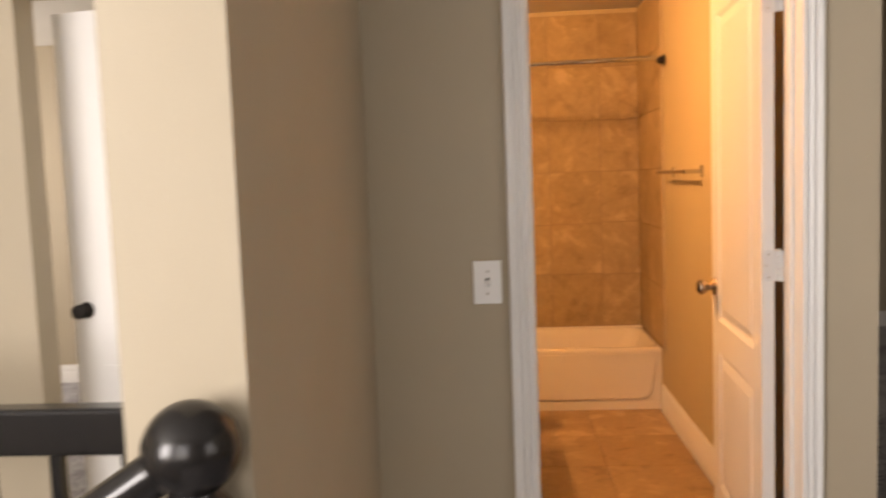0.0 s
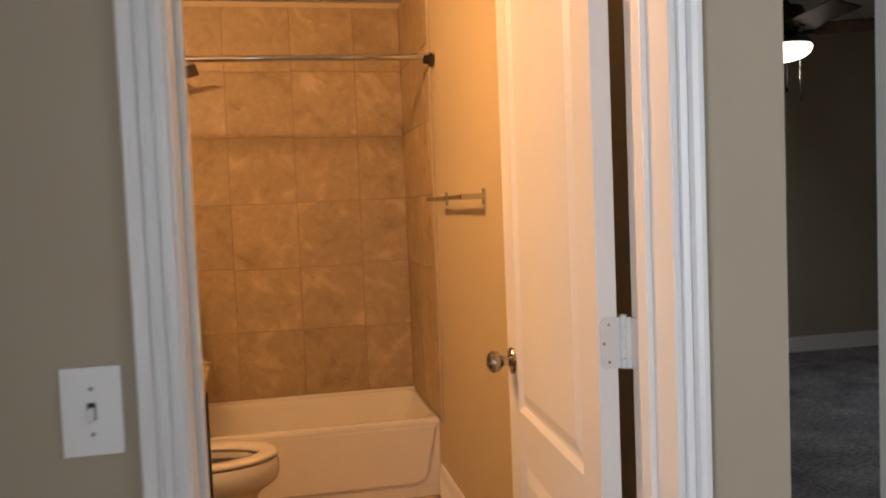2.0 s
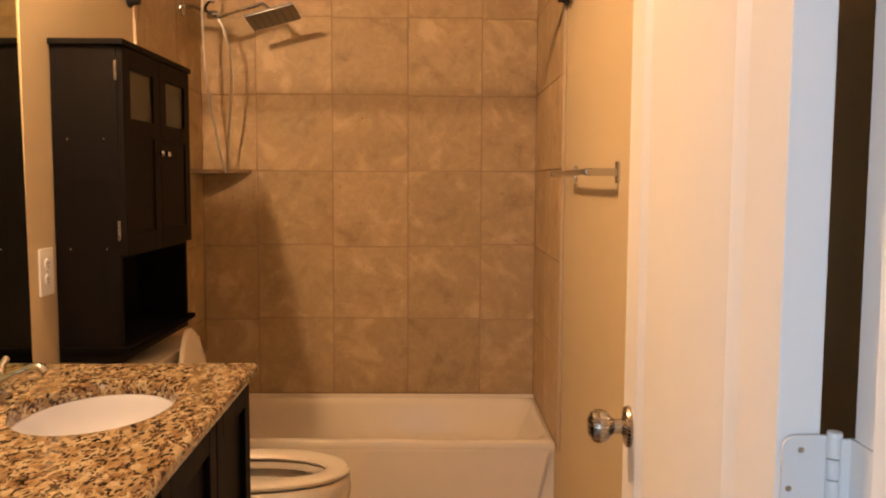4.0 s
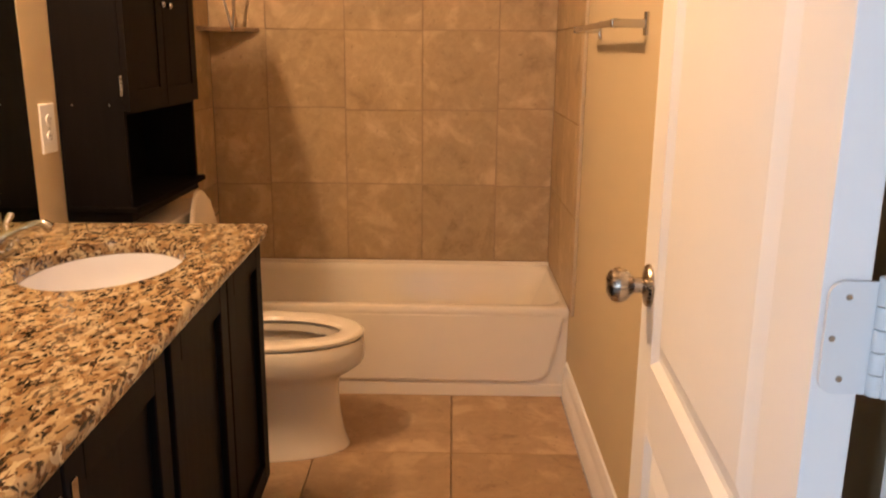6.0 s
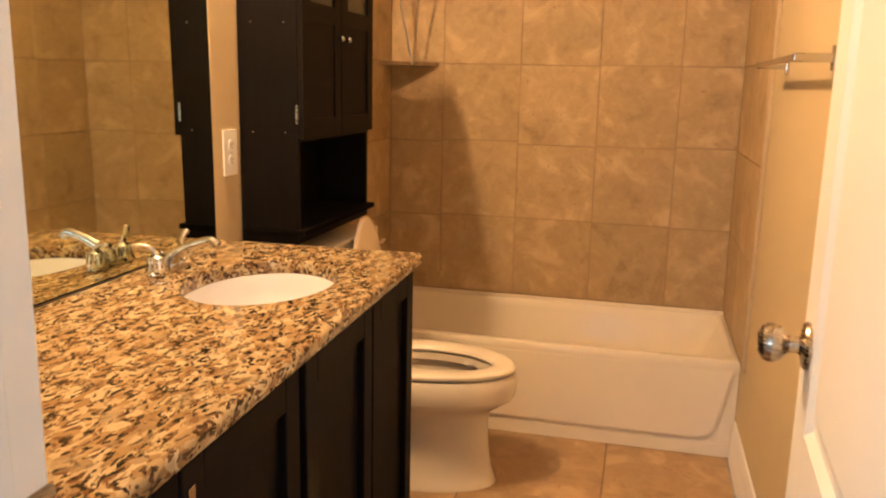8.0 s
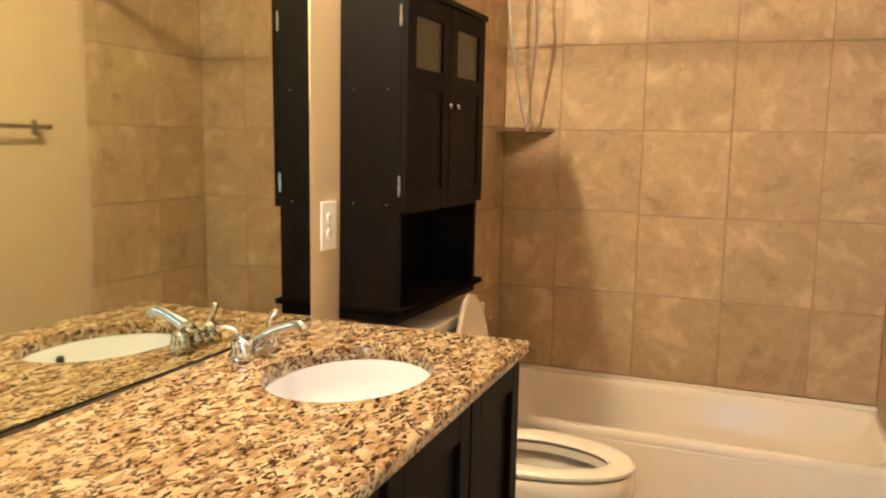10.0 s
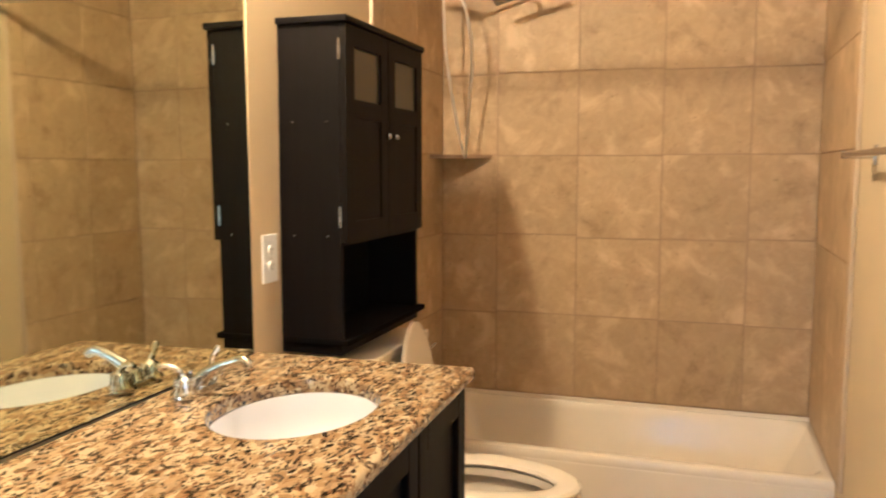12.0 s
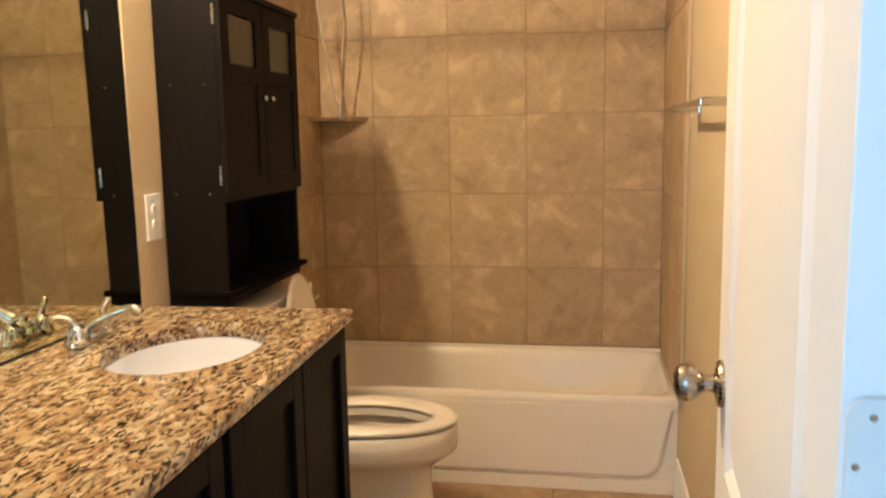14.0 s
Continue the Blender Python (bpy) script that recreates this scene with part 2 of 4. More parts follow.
def extruded(profile, axis, a, b, bm=None):
    """A closed profile of (u, v) pairs drawn from a to b along an axis: z takes (x, y), x takes (y, z), y takes (x, z)."""
    def at(u, v, w):
        return Vector({"z": (u, v, w), "x": (w, u, v), "y": (u, w, v)}[axis])
    return loft([[at(u, v, a) for u, v in profile], [at(u, v, b) for u, v in profile]], True, True, True, bm)


def mesh_of(name, bm, mat, smooth=True):
    me = bpy.data.meshes.new(name)
    bmesh.ops.recalc_face_normals(bm, faces=bm.faces)
    bm.to_mesh(me)
    flags = [f.smooth for f in bm.faces]
    bm.free()
    for m in mat if isinstance(mat, (list, tuple)) else [mat]:
        me.materials.append(m)
    if smooth:
        me.set_sharp_from_angle(angle=radians(35))
        me.polygons.foreach_set("use_smooth", flags)
    return me


def part(name, bm, mat, parent, label=""):
    ob = new(name, mesh_of(name, bm, mat))
    ob.parent = parent
    return tagged(ob, label)


def thing(name, label, category, place=(0, 0, 0), group=""):
    ob = new(name)
    ob.empty_display_size = 0.05
    ob.location = place
    return tagged(ob, label, category, group)


def solid(name, bm, mat, label, category, group=""):
    return tagged(new(name, mesh_of(name, bm, mat)), label, category, group)


def structure(name, bm, mat, label="", category=""):
    return tagged(new(name, mesh_of(name, bm, mat)), label, category, "", "structure")


def wall(name, axis, c0, c1, a0, a1, z0, z1, mat, holes=(), label="", category="wall"):
    """A wall along x or y, c0 to c1 thick, with holes (a, b, sill, head) right through it."""
    bm = bmesh.new()

    def put(u0, u1, w0, w1):
        if u1 - u0 > 1e-4 and w1 - w0 > 1e-4:
            grown(bm, (u0, c0, w0) if axis == "x" else (c0, u0, w0), (u1, c1, w1) if axis == "x" else (c1, u1, w1))
    at = a0
    for h0, h1, sill, head in sorted(holes):
        put(at, h0, z0, z1)
        put(h0, h1, z0, sill)
        put(h0, h1, head, z1)
        at = h1
    put(at, a1, z0, z1)
    return structure(name, bm, mat, label, category)


# ---- the shell ----
H = 2.44
YB = 3.2
# Unseen recess added so the mirror can sit where its reflections fit the camera.
wall("wall_bath_left", "y", -0.12, 0.0, 0.0, 3.35, 0, H, BATH_WALL, [(0.158, 1.6385, 0.8715, 1.93)], "beige painted bathroom wall behind the vanity")
structure("wall_mirror_recess", box((-0.118, 0.159, 0.8725), (-0.024, 1.6375, 1.929)), BATH_WALL, "added recess backing for the view-fitted mirror", "wall")
wall("wall_bath_right", "y", 1.52, 1.583, 0.15, 3.35, 0, H, BATH_WALL, (), "beige painted bathroom wall beside the door")
wall("wall_bath_back", "x", YB + 0.012, 3.35, 0.0, 1.52, 0, H, BATH_WALL, (), "bathroom wall behind the tub tiles")
wall("wall_hall_north", "x", 0.0, 0.15, 0.0, 1.583, 0, H, WALL, [(0.662, 1.409, 0, 2.06)], "greige painted hallway wall with the bathroom doorway")
wall("wall_wing", "y", 0.068, 0.247, -1.105, 0.0, 0, H, WALL, (), "short painted wall at the head of the stairs")
wall("wall_hall_south", "x", -3.62, -3.5, -4.0, 3.2, -2.8, H, WALL, [(-2.6, -1.0, 0.9, 2.2), (-0.45, 0.75, 0.9, 2.1)], "hallway wall with the stair window")
wall("wall_hall_west", "y", -4.12, -4.0, -3.62, 3.6, -2.8, H, WALL, [(1.4, 3.0, 0.9, 2.2)], "painted outer wall with a window")
wall("wall_hall_east", "y", 3.2, 3.32, -3.62, 0.69, 0, H, WALL, [(-3.15, -1.95, 0.9, 2.1)], "painted hallway end wall with an added window")
wall("wall_west_room_south", "x", 0.45, 0.57, -4.0, -0.12, -2.8, H, WALL, [(-0.98, -0.34, 0, 2.05)], "painted wall with an open bedroom doorway")
wall("wall_west_room_north", "x", 3.5, 3.62, -4.0, 0.0, 0, H, WALL, (), "pale painted far bedroom wall")
wall("wall_bedroom_south", "x", 0.69, 0.81, 1.583, 6.0, 0, 2.745, WALL, [(1.60, 2.43, 0, 2.05)], "painted wall with the dark bedroom doorway")
wall("wall_bedroom_north", "x", 4.95, 5.07, 1.46, 6.12, 0, 2.745, WALL, (), "painted far wall of the dark bedroom")
wall("wall_bedroom_east", "y", 6.0, 6.12, 0.8, 5.07, 0, 2.745, WALL, [(1.6, 3.0, 0.8, 2.1)], "bedroom wall with a window")
wall("wall_bedroom_west", "y", 1.46, 1.583, 3.35, 4.95, 0, 2.745, WALL, (), "painted bedroom side wall")

structure("floor_bath", box((-0.12, 0.0, -0.14), (1.55, 3.35, -0.008)), GROUT, "grouted bathroom floor slab", "floor")
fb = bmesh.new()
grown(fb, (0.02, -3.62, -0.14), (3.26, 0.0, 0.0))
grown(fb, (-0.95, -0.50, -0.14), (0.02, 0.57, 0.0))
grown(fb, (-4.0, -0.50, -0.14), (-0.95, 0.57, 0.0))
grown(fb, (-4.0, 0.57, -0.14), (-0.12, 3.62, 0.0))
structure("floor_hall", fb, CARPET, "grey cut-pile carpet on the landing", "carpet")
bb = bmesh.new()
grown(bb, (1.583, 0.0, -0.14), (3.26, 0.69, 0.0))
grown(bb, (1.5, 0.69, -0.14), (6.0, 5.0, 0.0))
structure("floor_bedroom", bb, CARPET, "grey cut-pile bedroom carpet, patchy in tone", "carpet")
sb = bmesh.new()
for i in range(9):
    x1 = 0.02 - 0.26 * i
    grown(sb, (x1 - 0.27, -1.15, -0.18 * (i + 2)), (x1, -0.50, -0.18 * (i + 1)), 0.01)
structure("stairs", sb, CARPET, "carpeted stairs going down from the landing", "stairs")
structure("floor_lower", box((-4.0, -3.62, -2.9), (0.02, 0.45, -2.8)), CARPET, "carpeted lower floor at the stair foot", "floor")
structure("wall_stair_side", box((0.02, -3.5, -2.8), (0.06, 0.45, -0.14)), WALL, "painted stairwell wall", "wall")
structure("ceiling_hall", box((-4.12, -3.62, H), (3.32, 0.15, H + 0.1)), CEILING, "flat painted hall ceiling", "ceiling")
structure("ceiling_bath", box((-0.12, 0.15, H), (1.55, 3.35, H + 0.1)), CEILING, "flat painted bathroom ceiling", "ceiling")
structure("ceiling_west_room", box((-4.12, 0.15, H), (-0.12, 3.62, H + 0.1)), CEILING, "flat painted ceiling", "ceiling")
structure("ceiling_passage", box((1.55, 0.15, H), (3.32, 0.69, H + 0.1)), CEILING, "flat painted passage ceiling", "ceiling")
structure("ceiling_bedroom", box((1.46, 0.69, 2.745), (6.12, 5.07, 2.845)), CEILING, "flat painted bedroom ceiling", "ceiling")


def window(name, axis, c0, c1, a0, a1, z0, z1, label):
    """A framed, glazed window filling a hole through a wall."""
    def b(u0, u1, w0, w1, d0, d1):
        return box((u0, d0, w0), (u1, d1, w1), 0.004) if axis == "x" else box((d0, u0, w0), (d1, u1, w1), 0.004)
    m = (c0 + c1) / 2
    e = thing(name, label, "window")
    e["kind"] = "structure"
    for u0, u1, w0, w1 in ((a0, a0 + 0.05, z0, z1), (a1 - 0.05, a1, z0, z1), (a0 + 0.05, a1 - 0.05, z0, z0 + 0.05), (a0 + 0.05, a1 - 0.05, z1 - 0.05, z1)):
        part("window_frame", b(u0, u1, w0, w1, m - 0.03, m + 0.03), TRIM, e)
    part("window_sash", b(a0 + 0.05, a1 - 0.05, (z0 + z1) / 2 - 0.02, (z0 + z1) / 2 + 0.02, m - 0.02, m + 0.02), TRIM, e)
    for w0, w1 in ((z0 + 0.05, (z0 + z1) / 2 - 0.02), ((z0 + z1) / 2 + 0.02, z1 - 0.05)):
        p = part("pane", b(a0 + 0.05, a1 - 0.05, w0, w1, m - 0.003, m + 0.003), PANE, e)
        p.visible_shadow = False


window("window_1", "x", -3.62, -3.5, -2.6, -1.0, 0.9, 2.2, "white framed stair window")
window("window_2", "y", -4.12, -4.0, 1.4, 3.0, 0.9, 2.2, "white framed bedroom window")
# Unseen window made up to go with the south hall fill.
window("fill_window_hall", "x", -3.62, -3.5, -0.45, 0.75, 0.9, 2.1, "added hall window for the fill light")
# Unseen window, added as an opening for the hall end fill.
window("fill_window_end", "y", 3.2, 3.32, -3.15, -1.95, 0.9, 2.1, "added hall end window for the fill light")
window("window_4", "y", 6.0, 6.12, 1.6, 3.0, 0.8, 2.1, "white framed bedroom window")

# bathroom doorway: jambs, stops and casings
JL, JR = 0.682, 1.393
for nm, x0, x1 in (("jamb_left", 0.662, JL), ("jamb_right", JR, 1.409)):
    structure(nm, box((x0, -0.003, 0), (x1, 0.156, 2.06), 0.002), TRIM, "white painted door jamb", "door frame")
structure("jamb_head", box((JL, -0.003, 2.04), (JR, 0.156, 2.06), 0.002), TRIM, "white painted head jamb", "door frame")
structure("door_stop_left", box((JL, 0.075, 0), (JL + 0.011, 0.110, 2.04), 0.003), TRIM, "white painted door stop", "trim")
structure("door_stop_right", box((JR - 0.011, 0.075, 0), (JR, 0.110, 2.04), 0.003), TRIM, "white painted door stop", "trim")


def casing_profile(u0, u1, face, out):
    """Stepped casing: u0 the edge by the opening, u1 the outer edge."""
    d = (u1 - u0)
    steps = ((0, 0.0), (0, 0.010), (0.05, 0.013), (0.20, 0.013), (0.23, 0.003), (0.31, 0.003), (0.35, 0.010), (0.50, 0.015), (0.53, 0.005), (0.62, 0.005), (0.67, 0.017), (0.80, 0.022), (0.95, 0.022), (1.0, 0.018), (1.0, 0.0))
    return [(u0 + d * k, face + out * v) for k, v in steps]


structure("casing_left", extruded(casing_profile(0.678, 0.620, -0.001, -1), "z", 0, 2.11), TRIM, "white moulded door casing", "trim")
structure("casing_right", extruded(casing_profile(1.385, 1.437, -0.001, -1), "z", 0, 2.11), TRIM, "white moulded door casing", "trim")
structure("casing_head", extruded([(v, u) for u, v in casing_profile(2.046, 2.11, -0.001, -1)], "x", 0.676, 1.386), TRIM, "white moulded head casing", "trim")
structure("casing_inside_right", extruded(casing_profile(1.397, 1.461, 0.151, 1), "z", 0, 2.11), TRIM, "white moulded door casing", "trim")
structure("casing_inside_left", extruded(casing_profile(0.676, 0.612, 0.151, 1), "z", 0.875, 2.11), TRIM, "white moulded door casing", "trim")


def base_profile(face, out, h=0.135):
    return [(face, 0), (face + out * 0.014, 0), (face + out * 0.014, h * 0.60), (face + out * 0.011, h * 0.64), (face + out * 0.013, h * 0.72), (face + out * 0.009, h * 0.84), (face + out * 0.006, h * 0.97), (face, h)]


structure("baseboard_bath_right", extruded(base_profile(1.519, -1, 0.155), "y", 0.17, 2.545), TRIM, "white moulded baseboard", "baseboard")
structure("baseboard_bedroom", extruded(base_profile(4.949, -1, 0.13), "x", 1.6, 5.98), TRIM, "white baseboard", "baseboard")
structure("baseboard_west_room", extruded(base_profile(3.499, -1, 0.13), "x", -3.98, -0.02), TRIM, "white baseboard", "baseboard")
structure("baseboard_hall", extruded(base_profile(-0.001, -1, 0.13), "x", 0.248, 0.61), TRIM, "white baseboard", "baseboard")
structure("baseboard_hall_end", extruded(base_profile(-0.001, -1, 0.13), "x", 1.438, 1.583), TRIM, "white baseboard", "baseboard")
structure("bedroom_jamb", box((2.425, 0.685, 0), (2.445, 0.815, 2.05), 0.002), TRIM, "white painted bedroom door jamb", "door frame")
structure("bedroom_casing", extruded(casing_profile(2.437, 2.50, 0.689, -1), "z", 0, 2.1), TRIM, "white moulded casing", "trim")


# ---- bathroom door ----
def bath_door():
    d = thing("door_1", "white painted two-panel bathroom door standing open", "door", (1.3725, 0.168, 0))
    d.rotation_euler = (0, 0, radians(86.7))
    # closed, it would run along -x from the pin, so it is built along +u = away from the pin
    w, t = 0.705, 0.035

    def b(u0, u1, z0, z1, v0, v1, bev=0.002):
        return box((u0, v0, z0), (u1, v1, z1), bev)
    z0, z1 = 0.012, 2.035
    part("stile", b(0.003, 0.105, z0, z1, 0, t), DOORP, d)
    part("stile", b(w - 0.105, w, z0, z1, 0, t), DOORP, d)
    for a, c in ((z0, 0.235), (0.735, 0.850), (1.925, z1)):
        part("rail", b(0.105, w - 0.105, a, c, 0, t), DOORP, d)
    for a, c in ((0.235, 0.735), (0.850, 1.925)):
        bm = bmesh.new()
        u0, u1 = 0.105, w - 0.105
        for face, s in ((t, 1), (0.0, -1)):
            rings = []
            for inset, depth in ((0.0, 0.001), (0.012, 0.010), (0.022, 0.010), (0.050, 0.002), (0.056, 0.002)):
                y = face - s * depth
                rings.append([(u0 + inset, y, a + inset), (u1 - inset, y, a + inset), (u1 - inset, y, c - inset), (u0 + inset, y, c - inset)])
            loft(rings, True, False, True, bm)
        for f in bm.faces:
            f.smooth = False
        part("panel", bm, DOORP, d)
    for s, v in ((1, t), (-1, 0.0)):
        k = part("knob", lathe([(0.0, 0), (0.033, 0.0), (0.034, 0.004), (0.031, 0.008), (0.016, 0.011), (0.012, 0.014), (0.012, 0.026), (0.017, 0.031), (0.024, 0.037), (0.0275, 0.046), (0.0275, 0.053), (0.024, 0.061), (0.014, 0.067), (0.0, 0.068)] if s > 0 else
                         [(0.0, 0), (0.033, 0.0), (0.034, -0.004), (0.031, -0.008), (0.016, -0.011), (0.012, -0.014), (0.012, -0.026), (0.017, -0.031), (0.024, -0.037), (0.0275, -0.046), (0.0275, -0.053), (0.024, -0.061), (0.014, -0.067), (0.0, -0.068)], "y", (w - 0.06, v, 0.964), 28), NICKEL, d, "brushed nickel door knob")
    part("latch_plate", b(w - 0.0005, w + 0.0015, 0.934, 0.994, 0.006, t - 0.006, 0.0004), NICKEL, d)
    return d


DOOR = bath_door()


def butt_hinge(z):
    """Leaf on the door's edge, leaf on the jamb, knuckles between."""
    h = thing("door_hinge", "white-painted steel butt hinge on the door edge", "hinge", (1.3725, 0.168, z), "bathroom door hinges")
    prof, hh, r, wdt = [], 0.044, 0.012, 0.033
    for cx, cz, a0 in ((-wdt + r, hh - r, 90), (-wdt + r, -hh + r, 180)):
        for k in range(6):
            a = radians(a0 + 18 * k)
            prof.append((cx + r * math.cos(a), cz + r * math.sin(a)))
    prof = [(0.004, hh)] + prof + [(0.004, -hh)]
    part("door_leaf", extruded(prof, "y", -0.0035, -0.0005), HINGEP, h)
    part("jamb_leaf", box((0.0175, -0.045, -hh), (0.0205, -0.012, hh), 0.0005), HINGEP, h)
    part("jamb_leaf_bend", box((0.010, -0.013, -hh), (0.0205, -0.010, hh), 0.0005), HINGEP, h)
    for i in range(5):
        z0 = -hh + i * 2 * hh / 5
        part("knuckle", lathe([(0, z0 + 0.0005), (0.0055, z0 + 0.0005), (0.0058, z0 + 0.002), (0.0058, z0 + 2 * hh / 5 - 0.002), (0.0055, z0 + 2 * hh / 5 - 0.0005), (0, z0 + 2 * hh / 5 - 0.0005)], "z", (0.0075, -0.006, 0), 16), HINGEP, h)
    part("pin_cap", lathe([(0, hh), (0.0064, hh), (0.006, hh + 0.004), (0, hh + 0.005)], "z", (0.0075, -0.006, 0), 16), HINGEP, h)
    for sx, sz in ((-0.018, 0.032), (-0.027, 0.0), (-0.018, -0.032)):
        part("screw", lathe([(0, -0.0035), (0.0026, -0.0035), (0.0022, -0.0042), (0, -0.0043)], "y", (sx, 0, sz), 12), NICKEL, h)
    return h


HINGE = butt_hinge(1.112)
for z in (0.22, 1.86):
    copy_thing(HINGE, pose(1.3725, 0.168, z))

strike = thing("strike_plate", "worn nickel strike plate let into the door jamb", "strike plate")
part("plate", box((JL + 0.0005, 0.112, 0.925), (JL + 0.002, 0.160, 0.985), 0.0005), NICKEL, strike)
part("lip", box((JL - 0.004, 0.158, 0.932), (JL + 0.002, 0.162, 0.978), 0.001), NICKEL, strike)
part("latch_hole", box((JL + 0.0018, 0.124, 0.940), (JL + 0.0026, 0.145, 0.970)), SLOT, strike)




# ---- switch and outlets ----
def rounded_plate(w, h, t, bev=0.004):
    return box((-w / 2, -t, -h / 2), (w / 2, 0, h / 2), bev, 3)


def light_switch():
    s = thing("light_switch", "white toggle light switch on the hallway wall", "light switch", (0.5615, -0.001, 1.109))
    part("cover_plate", rounded_plate(0.076, 0.117, 0.006), PLASTIC, s)
    part("toggle_slot", box((-0.0052, -0.0068, -0.0115), (0.0052, -0.0058, 0.0115)), SLOT, s, "dark slot behind the toggle")
    tg = box((-0.0042, -0.021, -0.0055), (0.0042, -0.003, 0.0055), 0.0015)
    bmesh.ops.rotate(tg, verts=tg.verts, cent=(0, -0.005, 0), matrix=Matrix.Rotation(radians(28), 3, "X"))
    part("toggle", tg, PLASTIC, s)
    for z in (0.03, -0.03):
        part("screw", lathe([(0, -0.006), (0.0032, -0.006), (0.0026, -0.0072), (0, -0.0074)], "y", (0, 0, z), 12), NICKEL, s)


light_switch()


def outlet(name, place, turn, label):
    o = thing(name, label, "outlet", place)
    o.rotation_euler = (0, 0, radians(turn))
    part("cover_plate", rounded_plate(0.076, 0.128, 0.006), PLASTIC, o)
    for z in (0.021, -0.021):
        bm = lathe([(0, -0.0055), (0.0155, -0.0055), (0.0155, -0.0085), (0.0145, -0.0092), (0, -0.0092)], "y", (0, 0, z), 20)
        part("socket_face", bm, PLASTIC, o)
        for x, hh in ((-0.006, 0.0045), (0.006, 0.0035)):
            part("slot", box((x - 0.001, -0.0096, z - hh + 0.003), (x + 0.001, -0.0090, z + hh + 0.003)), SLOT, o)
        part("ground_hole", lathe([(0, -0.0090), (0.0022, -0.0090), (0.0022, -0.0096), (0, -0.0096)], "y", (0, 0, z - 0.007), 10), SLOT, o)
    part("screw", lathe([(0, -0.006), (0.003, -0.006), (0.0024, -0.0071), (0, -0.0073)], "y", (0, 0, 0), 12), NICKEL, o)


outlet("wall_outlet", (0.001, 1.7235, 1.109), 90, "white duplex outlet between mirror and cabinet")
outlet("bedroom_outlet", (4.83, 4.949, 0.34), 0, "pale duplex outlet low on the bedroom wall")


# ---- vanity ----
VX, VY0, VY1, VT = 0.541, 0.156, 1.650, 0.838


def vanity():
    v = thing("vanity_cabinet", "espresso-stained wooden vanity cabinet with framed doors", "vanity", (0, 0, 0))
    for y0, y1 in ((VY0, VY0 + 0.016), (VY1 - 0.016, VY1)):
        part("end_panel", box((0.004, y0, 0.135), (VX - 0.022, y1, VT - 0.002), 0.002), ESPRESSO, v)
    part("bottom_panel", box((0.004, VY0 + 0.016, 0.135), (VX - 0.0225, VY1 - 0.016, 0.151)), ESPRESSO, v)
    part("back_panel", box((0.004, VY0 + 0.016, 0.151), (0.010, VY1 - 0.016, VT - 0.002)), ESPRESSO, v)
    part("toe_kick", box((0.004, VY0, 0.0), (VX - 0.09, VY1, 0.135)), ESPRESSO, v)
    # face frame
    for y0, y1 in ((VY0, VY0 + 0.02), (0.856, 0.890), (VY1 - 0.016, VY1)):
        part("frame_stile", box((VX - 0.022, y0, 0.135), (VX - 0.004, y1, VT - 0.002), 0.001), ESPRESSO, v)
    for z0, z1 in ((0.135, 0.165), (0.808, VT - 0.002)):
        part("frame_rail", box((VX - 0.0225, VY0 + 0.02, z0), (VX - 0.006, 0.856, z1), 0.001), ESPRESSO, v)
        part("frame_rail", box((VX - 0.0225, 0.89, z0), (VX - 0.006, VY1 - 0.016, z1), 0.001), ESPRESSO, v)
    for y0, y1, handle in ((0.166, 0.463, 0.443), (0.469, 0.858, 0.489), (0.888, 1.282, None), (1.290, 1.648, None)):
        d = part("door", box((VX - 0.003, y0 + 0.003, 0.153), (VX + 0.0055, y1 - 0.003, 0.823), 0.002), ESPRESSO, v)
        fw = 0.058
        for a, c, z0, z1 in ((y0, y0 + fw, 0.150, 0.826), (y1 - fw, y1, 0.150, 0.826), (y0 + fw, y1 - fw, 0.150, 0.150 + fw), (y0 + fw, y1 - fw, 0.826 - fw, 0.826)):
            part("door_frame", box((VX + 0.002, a, z0), (VX + 0.021, c, z1), 0.005, 3), ESPRESSO, d)
        if handle:
            p = part("door_handle", box((VX + 0.021, handle - 0.0085, 0.692), (VX + 0.024, handle + 0.0085, 0.792), 0.001), CHROME, d, "chrome plate with round knob")
            part("knob", lathe([(0.0, 0.0), (0.005, 0.0), (0.0045, 0.006), (0.008, 0.009), (0.0115, 0.013), (0.0115, 0.017), (0.008, 0.021), (0, 0.022)], "x", (VX + 0.024, handle, 0.746), 20), CHROME, p)
    return v


SKEW = Matrix.Translation((0, 1.66, 0)) @ Matrix.Rotation(radians(1.55), 4, "Z") @ Matrix.Translation((0, -1.66, 0))
vanity().matrix_world = SKEW

SX, SY, RX, RY = 0.312, 1.254, 0.162, 0.211


